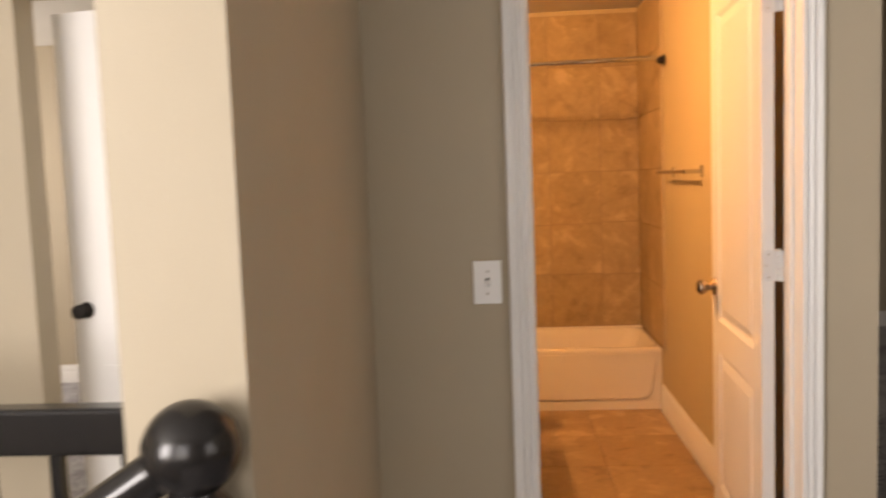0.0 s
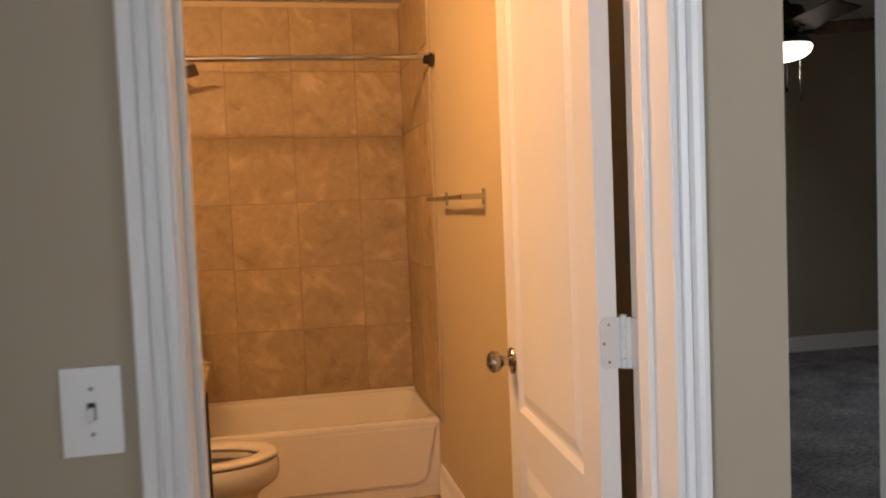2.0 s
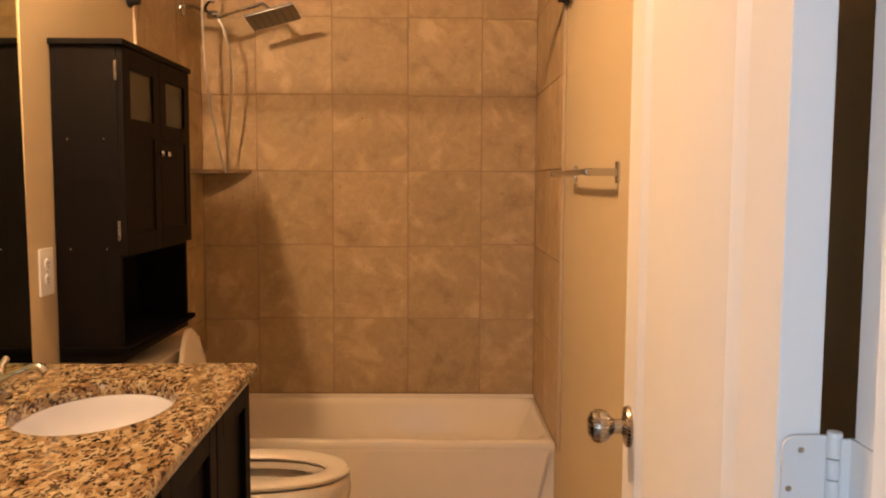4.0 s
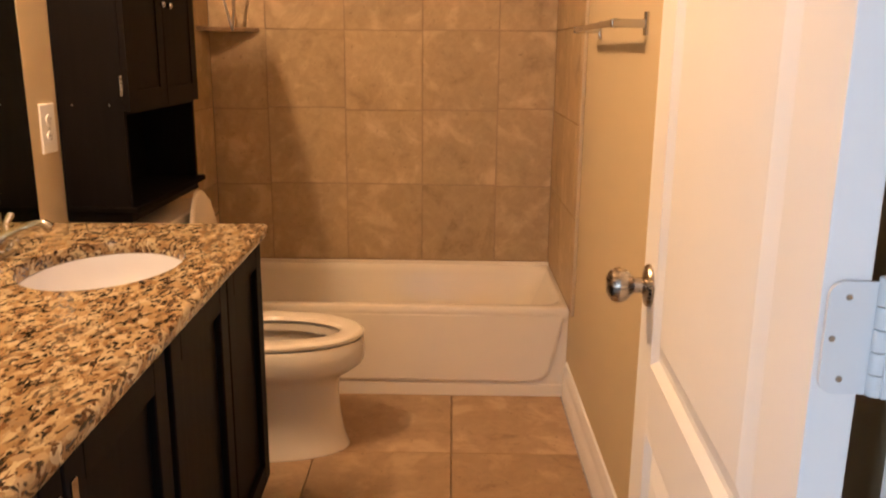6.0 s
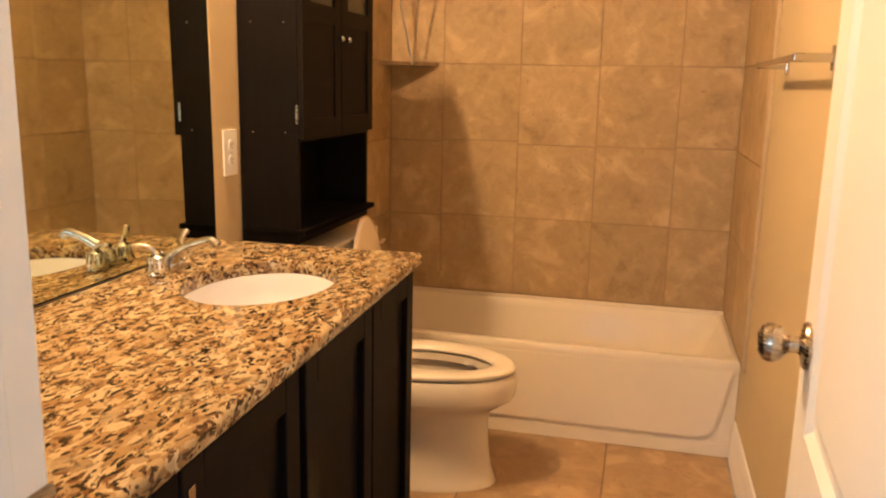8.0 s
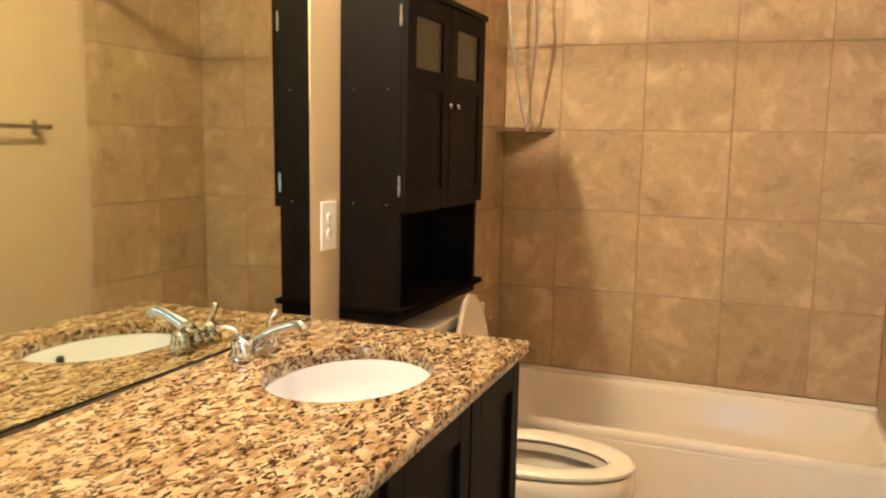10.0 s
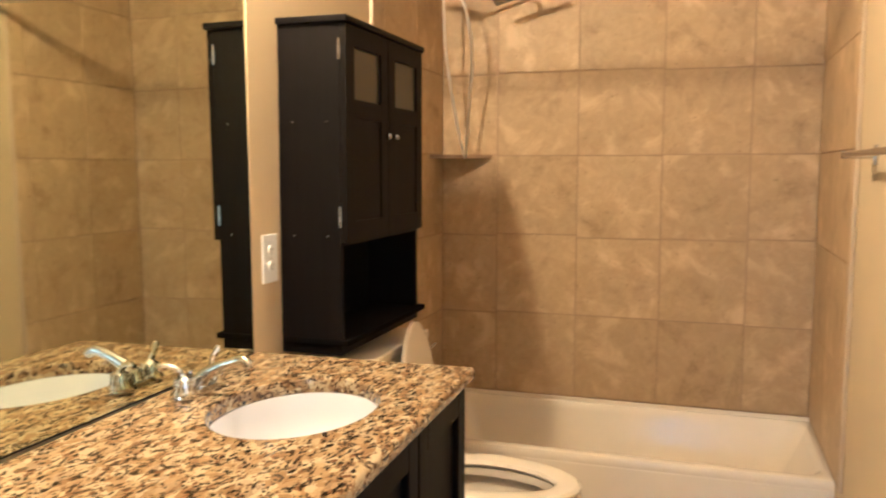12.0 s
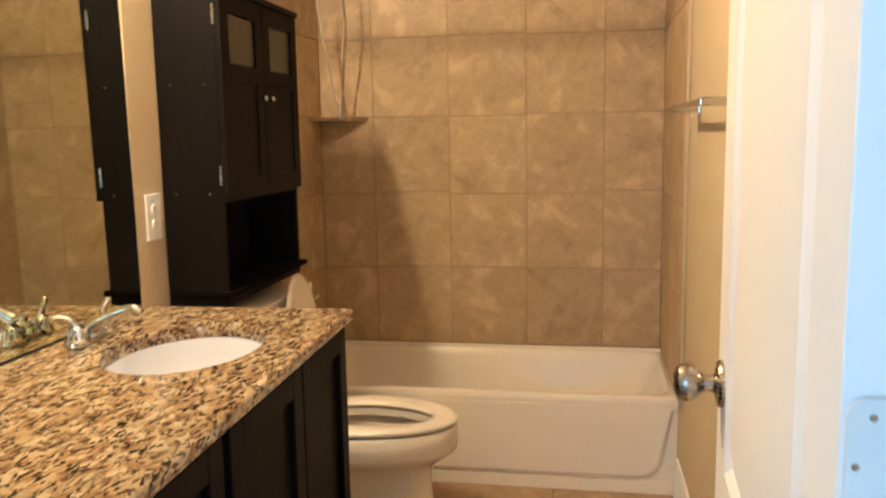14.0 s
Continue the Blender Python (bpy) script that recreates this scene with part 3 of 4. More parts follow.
def countertop():
    """Slab with a bull-nosed front and an oval cut-out."""
    x0, x1, y0, y1, zb, zt = 0.003, 0.580, 0.153, 1.668, VT + 0.001, 0.871
    n, k = 64, 4

    def outline(r, z, inset):
        # square-ish outer ring with the same count as the oval
        pts = []
        for i in range(n):
            a = 2 * math.pi * i / n
            dx, dy = math.cos(a), math.sin(a)
            sx = ((x1 - inset - SX) if dx > 0 else (SX - x0)) / max(abs(dx), 1e-6)
            sy = ((y1 - inset - SY) if dy > 0 else (SY - y0)) / max(abs(dy), 1e-6)
            s = min(sx, sy)
            pts.append((SX + dx * s, SY + dy * s, z))
        return pts

    def corner_fix(pts):
        # snap the nearest ring points onto the true corners
        box_x = (min(p[0] for p in pts), max(p[0] for p in pts))
        box_y = (min(p[1] for p in pts), max(p[1] for p in pts))
        z = pts[0][2]
        for cx in box_x:
            for cy in box_y:
                j = min(range(n), key=lambda i: (pts[i][0] - cx) ** 2 + (pts[i][1] - cy) ** 2)
                pts[j] = (cx, cy, z)
        return pts
    oval = lambda s, z: [(SX + RX * s * math.cos(2 * math.pi * i / n), SY + RY * s * math.sin(2 * math.pi * i / n), z) for i in range(n)]
    r = 0.012
    rings = [oval(1.0, zb), oval(1.0, zt - 0.004), oval(1.006, zt - 0.001), oval(1.02, zt)]
    for a in (0, 22, 45, 67, 90):
        q = radians(a)
        rings.append(corner_fix(outline(0, zt - r + r * math.cos(q), r - r * math.sin(q))))
    for a in (0, 30, 60, 90):
        q = radians(a)
        rings.append(corner_fix(outline(0, zb + r * 0.6 - r * 0.6 * math.sin(q), r * 0.6 - r * 0.6 * math.cos(q))))
    rings.append(oval(1.0, zb))
    slab = loft(rings)
    for f in slab.faces:
        f.smooth = abs(f.normal.z) < 0.995
    return solid("countertop", slab, GRANITE, "polished gold and brown speckled granite countertop", "countertop")


countertop().matrix_world = SKEW


def sink():
    s = thing("undermount_sink", "white oval undermount sink in the granite", "sink", (SX, SY, 0))
    n = 48
    ring = lambda k, z: [(RX * k * math.cos(2 * math.pi * i / n), RY * k * math.sin(2 * math.pi * i / n), z) for i in range(n)]
    zt = VT
    rings = [ring(1.10, zt - 0.012), ring(1.10, zt), ring(0.985, zt), ring(0.97, zt - 0.006), ring(0.94, zt - 0.035), ring(0.86, zt - 0.075), ring(0.70, zt - 0.110), ring(0.45, zt - 0.130), ring(0.16, zt - 0.137)]
    part("bowl", loft(rings, True, False, True), SINKW, s)
    part("overflow_hole", lathe([(0, 0.002), (0.011, 0.002), (0.012, -0.004), (0, -0.004)], "x", (RX * 0.945, 0, zt - 0.034), 16), SLOT, s, "dark overflow hole")
    part("drain", lathe([(0.0, zt - 0.1365), (0.021, zt - 0.1365), (0.022, zt - 0.1345), (0.017, zt - 0.1335), (0.012, zt - 0.135), (0, zt - 0.135)], "z", (0, 0, 0), 24), CHROME, s, "chrome drain ring")
    return s


sink().matrix_world = SKEW @ pose(SX, SY, 0)


def faucet():
    f = thing("faucet", "chrome centreset faucet with two lever handles", "faucet", (0.085, 1.277, 0.871))
    part("base_plate", loft([[(0.024 * k * math.cos(a), 0.078 * k * math.sin(a), z) for a in [2 * math.pi * i / 32 for i in range(32)]] for k, z in ((1.04, 0), (1.06, 0.004), (1.04, 0.011), (0.94, 0.016), (0.5, 0.018))], True, True, True), CHROME, f)
    for s in (-1, 1):
        h = part("handle", lathe([(0, 0.008), (0.0265, 0.008), (0.0270, 0.014), (0.022, 0.022), (0.0205, 0.034), (0.018, 0.044), (0.011, 0.050), (0, 0.052)], "z", (0, 0.051 * s, 0), 24), CHROME, f)
        for i in range(12):
            a = 2 * math.pi * i / 12
            part("flute", tube([(0.0205 * math.cos(a), 0.051 * s + 0.0205 * math.sin(a), 0.018), (0.019 * math.cos(a), 0.051 * s + 0.019 * math.sin(a), 0.044)], 0.0028, 6), CHROME, h)
        reach = [(0.0, -0.051, 0.044), (-0.010, -0.055, 0.060), (-0.030, -0.062, 0.068), (-0.052, -0.070, 0.066)] if s < 0 else [(0.0, 0.051, 0.046), (-0.004, 0.056, 0.062), (-0.002, 0.066, 0.074), (0.002, 0.076, 0.086)]
        part("lever", tube(arc(reach, 6), [0.009, 0.0085, 0.008, 0.0075, 0.007, 0.007, 0.0068, 0.0066, 0.0066, 0.0066, 0.0068, 0.007, 0.0072, 0.0074, 0.0076, 0.0078, 0.0078, 0.007, 0.004][:19], 10), CHROME, h)
    pts = arc([(0.0, 0.0, 0.008), (0.006, 0.0, 0.030), (0.032, 0.0, 0.050), (0.072, 0.0, 0.069), (0.106, 0.0, 0.078), (0.124, 0.0, 0.068)], 6)
    rr = [0.021 - 0.0095 * min(1, i / (len(pts) * 0.55)) for i in range(len(pts))]
    part("spout", tube(pts, rr, 14), CHROME, f)
    part("lift_rod", tube([(-0.018, 0, 0.010), (-0.020, 0, 0.040)], 0.0025, 8), CHROME, f)
    part("lift_knob", lathe([(0, 0.036), (0.005, 0.038), (0.006, 0.042), (0.004, 0.047), (0, 0.048)], "z", (-0.020, 0, 0), 12), CHROME, f)


faucet()

mir = thing("wall_mirror", "large frameless wall mirror above the vanity", "mirror")
mir.matrix_world = Matrix.Translation((0.002, 1.637, 0.873)) @ Matrix.Rotation(radians(0.65), 4, "Z") @ Matrix.Rotation(radians(-0.4), 4, "Y")
part("glass", box((-0.004, -1.475, 0.001), (0.0, 0.0, 1.05), 0.0008), MIRROR, mir)
# thin dark strip along the mirror's bottom edge
part("bottom_strip", box((-0.003, -1.475, -0.0015), (0.0008, 0.0, 0.0018), 0.0004), BRONZE, mir)

vl = thing("vanity_light", "three-bulb vanity light bar above the mirror", "wall lamp")
part("backplate", box((0.001, 0.99, 2.385), (0.022, 1.58, 2.435), 0.006), NICKEL, vl)
for by in BULBS_Y:
    part("bulb_holder", lathe([(0, 2.412), (0.020, 2.412), (0.024, 2.402), (0.024, 2.388), (0, 2.388)], "z", (0.064, by, 0), 18), NICKEL, vl)
    part("arm", tube([(0.018, by, 2.41), (0.064, by, 2.41)], 0.008, 10), NICKEL, vl)


# ---- cabinet over the toilet ----
def wall_cabinet():
    c = thing("wall_cabinet", "espresso over-toilet cabinet with frosted glass doors", "cabinet", (0, 0, 0))
    y0, y1, xf = 1.786, 2.386, 0.182
    part("side", box((0.003, y0, 0.845), (xf, y0 + 0.016, 1.725), 0.001), ESPRESSO, c)
    part("side", box((0.003, y1 - 0.016, 0.845), (xf, y1, 1.725), 0.001), ESPRESSO, c)
    part("back", box((0.003, y0 + 0.016, 0.86), (0.009, y1 - 0.016, 1.725)), INSIDE_SHADE, c)
    part("top", box((0.001, y0 - 0.010, 1.725), (xf + 0.024, y1 + 0.010, 1.742), 0.004), ESPRESSO, c)
    part("shelf", box((0.009, y0 + 0.016, 1.140), (xf, y1 - 0.016, 1.156), 0.001), ESPRESSO, c)
    part("shelf", box((0.009, y0 - 0.004, 0.872), (xf + 0.020, y1 + 0.022, 0.888), 0.003), INSIDE_SHADE, c, "bottom board standing proud at the front")
    part("apron", box((xf - 0.018, y0 + 0.016, 0.845), (xf - 0.002, y1 - 0.016, 0.872), 0.001), ESPRESSO, c)
    ym = (y0 + y1) / 2
    for a, b, kn in ((y0 + 0.001, ym - 0.0015, -1), (ym + 0.0015, y1 - 0.001, 1)):
        d = part("door", box((xf + 0.0035, a + 0.004, 1.154), (xf + 0.0145, b - 0.004, 1.526), 0.001), ESPRESSO, c)
        g0, g1 = a + 0.055, b - 0.055
        fr = ((a, g0, 1.150, 1.722), (g1, b, 1.150, 1.722), (g0, g1, 1.150, 1.205), (g0, g1, 1.668, 1.722), (g0, g1, 1.480, 1.530))
        for u0, u1, w0, w1 in fr:
            part("door_frame", box((xf + 0.0008, u0, w0), (xf + 0.018, u1, w1), 0.001), ESPRESSO, d)
        part("pane", box((xf + 0.007, g0 - 0.004, 1.526), (xf + 0.011, g1 + 0.004, 1.672)), FROST, d, "frosted glass pane")
        yk = ym + kn * 0.030
        part("knob", lathe([(0, 0), (0.005, 0), (0.0045, 0.008), (0.007, 0.011), (0.009, 0.015), (0.007, 0.020), (0, 0.022)], "x", (xf + 0.018, yk, 1.440), 16), CHROME, d)
        he = a if kn < 0 else b
        for z in (1.657, 1.218):
            part("hinge", box((xf - 0.005, he - 0.0035 if kn < 0 else he - 0.001, z - 0.027), (xf + 0.002, he + 0.001 if kn < 0 else he + 0.0035, z + 0.027), 0.0006), NICKEL, d)
    for x in (0.044, 0.144):
        for z in (1.469, 1.166, 0.878):
            part("screw", lathe([(0, 0), (0.0026, 0), (0.0022, -0.0008), (0, -0.0009)], "y", (x, y0, z), 10), NICKEL, c)


wall_cabinet()


# ---- toilet ----
def egg(cx, cy, front, back, half, z, n=40):
    return [(cx + (front if math.cos(a) > 0 else back) * math.cos(a), cy + half * math.sin(a) * (1 - 0.06 * math.cos(a)), z) for a in [2 * math.pi * i / n for i in range(n)]]


def toilet():
    t = thing("toilet", "bone porcelain toilet with its lid raised", "toilet", (0, 0, 0))
    cy = 2.150
    body = [egg(0.46, cy, 0.264, 0.24, 0.142, 0.0), egg(0.46, cy, 0.264, 0.24, 0.142, 0.006), egg(0.458, cy, 0.260, 0.24, 0.138, 0.018), egg(0.455, cy, 0.250, 0.235, 0.127, 0.06), egg(0.452, cy, 0.243, 0.235, 0.121, 0.13), egg(0.45, cy, 0.240, 0.235, 0.119, 0.215), egg(0.45, cy, 0.243, 0.235, 0.121, 0.242),
            egg(0.45, cy, 0.254, 0.235, 0.131, 0.258), egg(0.455, cy, 0.278, 0.235, 0.152, 0.277), egg(0.46, cy, 0.300, 0.24, 0.174, 0.296), egg(0.46, cy, 0.313, 0.24, 0.186, 0.308), egg(0.46, cy, 0.317, 0.24, 0.189, 0.318), egg(0.46, cy, 0.321, 0.24, 0.192, 0.350), egg(0.46, cy, 0.319, 0.24, 0.190, 0.380), egg(0.46, cy, 0.312, 0.235, 0.184, 0.391),
            egg(0.47, cy, 0.235, 0.17, 0.122, 0.391), egg(0.47, cy, 0.232, 0.168, 0.120, 0.366), egg(0.47, cy, 0.262, 0.19, 0.142, 0.360), egg(0.47, cy, 0.250, 0.18, 0.132, 0.31), egg(0.47, cy, 0.18, 0.14, 0.095, 0.225), egg(0.46, cy, 0.11, 0.10, 0.06, 0.17), egg(0.45, cy, 0.05, 0.05, 0.035, 0.14)]
    part("bowl", loft(body, True, True, True), PORCELAIN, t)
    # Water set high and dark, so it also paints the bowl's inner shade.
    part("water", loft([egg(0.47, cy, 0.243, 0.174, 0.127, 0.292)], True, False, True), material("shade_dark_water", (0.055, 0.043, 0.033), 0.3, 0.0, 0.1), t, "still water, raised and darkened to stand for the bowl's shade")
    seat = [egg(0.47, cy, 0.302, 0.21, 0.180, 0.396), egg(0.47, cy, 0.308, 0.215, 0.186, 0.402), egg(0.47, cy, 0.308, 0.215, 0.186, 0.410), egg(0.47, cy, 0.298, 0.205, 0.176, 0.418), egg(0.47, cy, 0.268, 0.185, 0.150, 0.4195), egg(0.47, cy, 0.236, 0.165, 0.122, 0.414), egg(0.47, cy, 0.228, 0.160, 0.114, 0.404), egg(0.47, cy, 0.232, 0.163, 0.118, 0.396), egg(0.47, cy, 0.302, 0.21, 0.180, 0.396)]
    part("seat", loft(seat), PORCELAIN, t, "bone plastic seat ring")
    lid = bmesh.new()
    n = 36
    rings = []
    for dx, k in ((0.0, 0.96), (0.003, 1.0), (0.012, 1.0), (0.016, 0.95)):
        rings.append([(0.262 + dx - 0.045 * ((0.43 + (0.24 + 0.215 * math.sin(a)) - 0.43) / 0.46) + 0.03, cy - 0.005 + 0.140 * k * math.cos(a), 0.425 + 0.225 + 0.228 * k * math.sin(a)) for a in [2 * math.pi * i / n for i in range(n)]])
    loft(rings, True, True, True, lid)
    part("lid", lid, PORCELAIN, t, "raised oval lid leaning on the tank")
    for s in (-1, 1):
        part("lid_hinge", box((0.262, cy + s * 0.075 - 0.016, 0.398), (0.300, cy + s * 0.075 + 0.016, 0.438), 0.006), PORCELAIN, t)
    part("tank", box((0.020, cy - 0.225, 0.385), (0.212, cy + 0.225, 0.775), 0.02, 3), PORCELAIN, t)
    part("tank_lid", box((0.012, cy - 0.235, 0.776), (0.225, cy + 0.235, 0.808), 0.010, 3), PORCELAIN, t)
    lv = part("flush_lever", lathe([(0, 0), (0.013, 0), (0.014, 0.006), (0.009, 0.012), (0, 0.013)], "x", (0.212, cy + 0.195, 0.745), 16), CHROME, t, "chrome flush lever")
    part("lever_arm", tube([(0.222, cy + 0.195, 0.745), (0.236, cy + 0.200, 0.748), (0.240, cy + 0.255, 0.755)], 0.005, 8), CHROME, lv)
    for s in (-1, 1):
        part("bolt_cap", lathe([(0, 0.0), (0.016, 0.0), (0.015, 0.010), (0.008, 0.016), (0, 0.017)], "z", (0.40, cy + s * 0.138, 0.0), 14), PORCELAIN, t)


toilet()


# ---- tub ----
def rrect(x0, x1, y0, y1, r, z, n=8):
    pts = []
    for cx, cy, a0 in ((x1 - r, y1 - r, 0), (x0 + r, y1 - r, 90), (x0 + r, y0 + r, 180), (x1 - r, y0 + r, 270)):
        for i in range(n):
            a = radians(a0 + 90 * i / (n - 1))
            pts.append((cx + r * math.cos(a), cy + r * math.sin(a), z))
    return pts


def bathtub():
    t = thing("bathtub", "bone enamel alcove bathtub with a panelled apron", "bathtub", (0, 0, 0))
    x0, x1, y0, y1, zt = 0.001, 1.519, 2.560, YB - 0.001, 0.368
    rings = [rrect(x0, x1, y0 + 0.004, y1, 0.004, zt - 0.05), rrect(x0, x1, y0, y1, 0.004, zt - 0.028), rrect(x0, x1, y0, y1, 0.004, zt - 0.012), rrect(x0 + 0.003, x1 - 0.003, y0 + 0.004, y1, 0.006, zt - 0.003), rrect(x0 + 0.008, x1 - 0.008, y0 + 0.012, y1 - 0.002, 0.008, zt),
             rrect(x0 + 0.060, x1 - 0.022, y0 + 0.030, y1 - 0.018, 0.075, zt + 0.001), rrect(x0 + 0.070, x1 - 0.030, y0 + 0.042, y1 - 0.024, 0.08, zt - 0.006), rrect(x0 + 0.082, x1 - 0.040, y0 + 0.056, y1 - 0.030, 0.09, zt - 0.03),
             rrect(x0 + 0.12, x1 - 0.11, y0 + 0.110, y1 - 0.065, 0.10, 0.20), rrect(x0 + 0.15, x1 - 0.17, y0 + 0.125, y1 - 0.085, 0.10, 0.12), rrect(x0 + 0.19, x1 - 0.25, y0 + 0.155, y1 - 0.12, 0.09, 0.085), rrect(x0 + 0.26, x1 - 0.34, y0 + 0.20, y1 - 0.17, 0.06, 0.078)]
    part("basin", loft(rings, True, False, True), ENAMEL, t)
    part("wall_flange", box((x0, y1 - 0.004, zt - 0.002), (x1, y1, zt + 0.016), 0.001), ENAMEL, t)
    part("apron", box((x0, y0 + 0.010, 0.0), (x1, y0 + 0.030, zt - 0.030), 0.003), ENAMEL, t)
    # raised apron panel with rounded lower corners
    prof = []
    r = 0.075
    for cx, cz, a0 in ((1.462 - r, 0.060 + r, 270), ):
        for k in range(9):
            a = radians(a0 + 90 * k / 8)
            prof.append((cx + r * math.cos(a), cz + r * math.sin(a)))
    prof += [(1.500, zt - 0.05), (1.506, zt - 0.03), (0.014, zt - 0.03), (0.020, zt - 0.05)]
    for k in range(9):
        a = radians(180 + 90 * k / 8)
        prof.append((0.058 + r + r * math.cos(a), 0.060 + r + r * math.sin(a)))
    cxm, czm = 0.76, 0.22
    rings = []
    for ins, y in ((0.0, y0 + 0.0105), (0.0, y0 + 0.004), (0.004, y0 + 0.0005), (0.012, y0 - 0.001)):
        rings.append([(u + (cxm - u) * ins / 0.7, y, w + (czm - w) * ins / 0.15) for u, w in prof])
    part("apron_panel", loft(rings, True, True, True), ENAMEL, t)
    part("foot_strip", box((x0, y0 + 0.006, 0.0), (x1, y0 + 0.0115, 0.050), 0.002), ENAMEL, t)
    part("overflow_plate", lathe([(0, 0), (0.034, 0), (0.034, 0.004), (0.028, 0.009), (0, 0.010)], "x", (x0 + 0.112, 2.87, 0.26), 20), CHROME, t)
    part("drain", lathe([(0, 0.0785), (0.03, 0.0785), (0.03, 0.082), (0.02, 0.083), (0, 0.080)], "z", (0.36, 2.87, 0), 20), CHROME, t)


bathtub()


# ---- shower ----
def curtain_rod():
    r = thing("shower_curtain_rod", "straight chrome shower curtain rod with bronze brackets", "curtain rod")
    part("rod", tube([(0.014, 2.36, 1.984), (0.40, 2.36, 1.992), (1.506, 2.36, 2.002)], 0.0125, 16), CHROME, r)
    part("rod_sleeve", tube([(0.95, 2.36, 1.997), (1.506, 2.36, 2.002)], 0.0138, 16), CHROME, r)
    for x, s, z in ((0.011, 1, 1.984), (1.509, -1, 2.002)):
        part("bracket", lathe([(0, 0), (0.030, 0), (0.030, s * 0.006), (0.022, s * 0.012), (0.019, s * 0.036), (0.0, s * 0.038)], "x", (x, 2.36, z - 0.012), 20), BRONZE, r)


curtain_rod()


def shower():
    s = thing("shower_set", "chrome shower head with arm and metal hose", "shower")
    y = 2.94
    part("wall_flange", lathe([(0, 0), (0.030, 0), (0.029, 0.006), (0.012, 0.012), (0, 0.013)], "x", (0.012, y, 2.06), 20), CHROME, s)
    part("arm", tube(arc([(0.012, y, 2.06), (0.06, y, 2.068), (0.128, y, 2.045)], 6), 0.0085, 10), CHROME, s)
    part("diverter", lathe([(0, -0.022), (0.017, -0.022), (0.020, 0.0), (0.017, 0.022), (0, 0.022)], "x", (0.140, y, 2.035), 16), CHROME, s)
    part("diverter_knob", tube(arc([(0.135, y - 0.02, 2.035), (0.118, y - 0.035, 2.055), (0.135, y - 0.045, 2.078), (0.160, y - 0.045, 2.080)], 4), 0.006, 8), CHROME, s)
    part("head_arm", tube([(0.155, y, 2.022), (0.25, y, 2.055), (0.345, y, 2.082), (0.375, y, 2.058)], 0.0075, 10), CHROME, s)
    part("ball_joint", lathe([(0, -0.016), (0.012, -0.012), (0.016, 0), (0.012, 0.012), (0, 0.016)], "z", (0.380, y, 2.048), 14), CHROME, s)
    turn = Matrix.Rotation(radians(-15), 3, "Y") @ Matrix.Rotation(radians(-10), 3, "X")
    hd = box((-0.102, -0.080, -0.006), (0.102, 0.080, 0.006), 0.003)
    bmesh.ops.rotate(hd, verts=hd.verts, cent=(0, 0, 0), matrix=turn)
    bmesh.ops.translate(hd, verts=hd.verts, vec=(0.385, y, 2.029))
    h = part("head", hd, material("grey_nozzle_plate", (0.16, 0.16, 0.16), 0.35, 0.6), s, "flat square rain head")
    for i in range(6):
        for k in range(5):
            at = turn @ Vector((-0.075 + 0.03 * i, -0.056 + 0.028 * k, -0.006)) + Vector((0.385, y, 2.029))
            part("nozzle", lathe([(0.003, 0.001), (0.0028, -0.0015), (0.0015, -0.002)], "z", at, 6), BLACKRAIL, h)
    part("hose", tube(arc([(0.118, y - 0.02, 2.24), (0.102, y - 0.015, 2.12), (0.096, y, 1.98), (0.100, y + 0.02, 1.80), (0.118, y + 0.10, 1.55), (0.140, y + 0.14, 1.412), (0.148, y + 0.14, 1.412), (0.172, y + 0.10, 1.58), (0.200, y + 0.05, 1.80), (0.185, y + 0.01, 1.96), (0.160, y, 2.02)], 10), 0.0052, 8), HOSE, s, "looped metal shower hose")


shower()


def corner_shelf():
    bm = bmesh.new()
    r = 0.225
    prof = [(0.011, YB - 0.001), (0.011, YB - 0.001 - r * 0.82), (0.06, YB - 0.001 - r * 0.74), (0.13, YB - 0.11), (0.20, YB - 0.04), (0.011 + r * 0.98, YB - 0.001)]
    loft([[(u, v, z) for u, v in prof] for z in (1.388, 1.404)], True, True, True, bm)
    bmesh.ops.bevel(bm, geom=bm.edges[:], offset=0.002, segments=2, affect="EDGES")
    return solid("corner_shelf", bm, SHELFSTONE, "tan stone corner shelf in the shower", "shelf")


corner_shelf()


def towel_bar():
    t = thing("towel_bar", "square chrome towel bar on the beige wall", "towel bar")
    z, bx = 1.384, 1.440
    for y in (1.580, 2.190):
        p = part("post", box((bx - 0.006, y - 0.010, z - 0.010), (1.514, y + 0.010, z + 0.010), 0.002), CHROME, t)
        part("mount_plate", box((1.512, y - 0.011, z - 0.027), (1.520, y + 0.011, z + 0.027), 0.002), CHROME, p)
    part("bar", box((bx - 0.006, 1.580, z - 0.008), (bx + 0.006, 2.190, z + 0.008), 0.002), CHROME, t)


towel_bar()


# ---- stair rail ----
def newel():
    p = thing("newel_post", "black lacquered newel post with a ball cap", "newel post", (0.190, -1.172, 0.03))
    part("post", box((-0.040, -0.040, -0.03), (0.040, 0.040, 0.93), 0.004), BLACKRAIL, p)
    part("collar", lathe([(0, 0.93), (0.045, 0.93), (0.048, 0.945), (0.036, 0.957), (0.033, 0.968), (0, 0.968)], "z", (0, 0, 0), 24), BLACKRAIL, p)
    part("ball_cap", lathe([(0.030, 0.962)] + [(0.064 * math.cos(radians(a)), 1.022 + 0.064 * math.sin(radians(a))) for a in range(-60, 91, 10)], "z", (0, 0, 0), 32), BLACKRAIL, p)


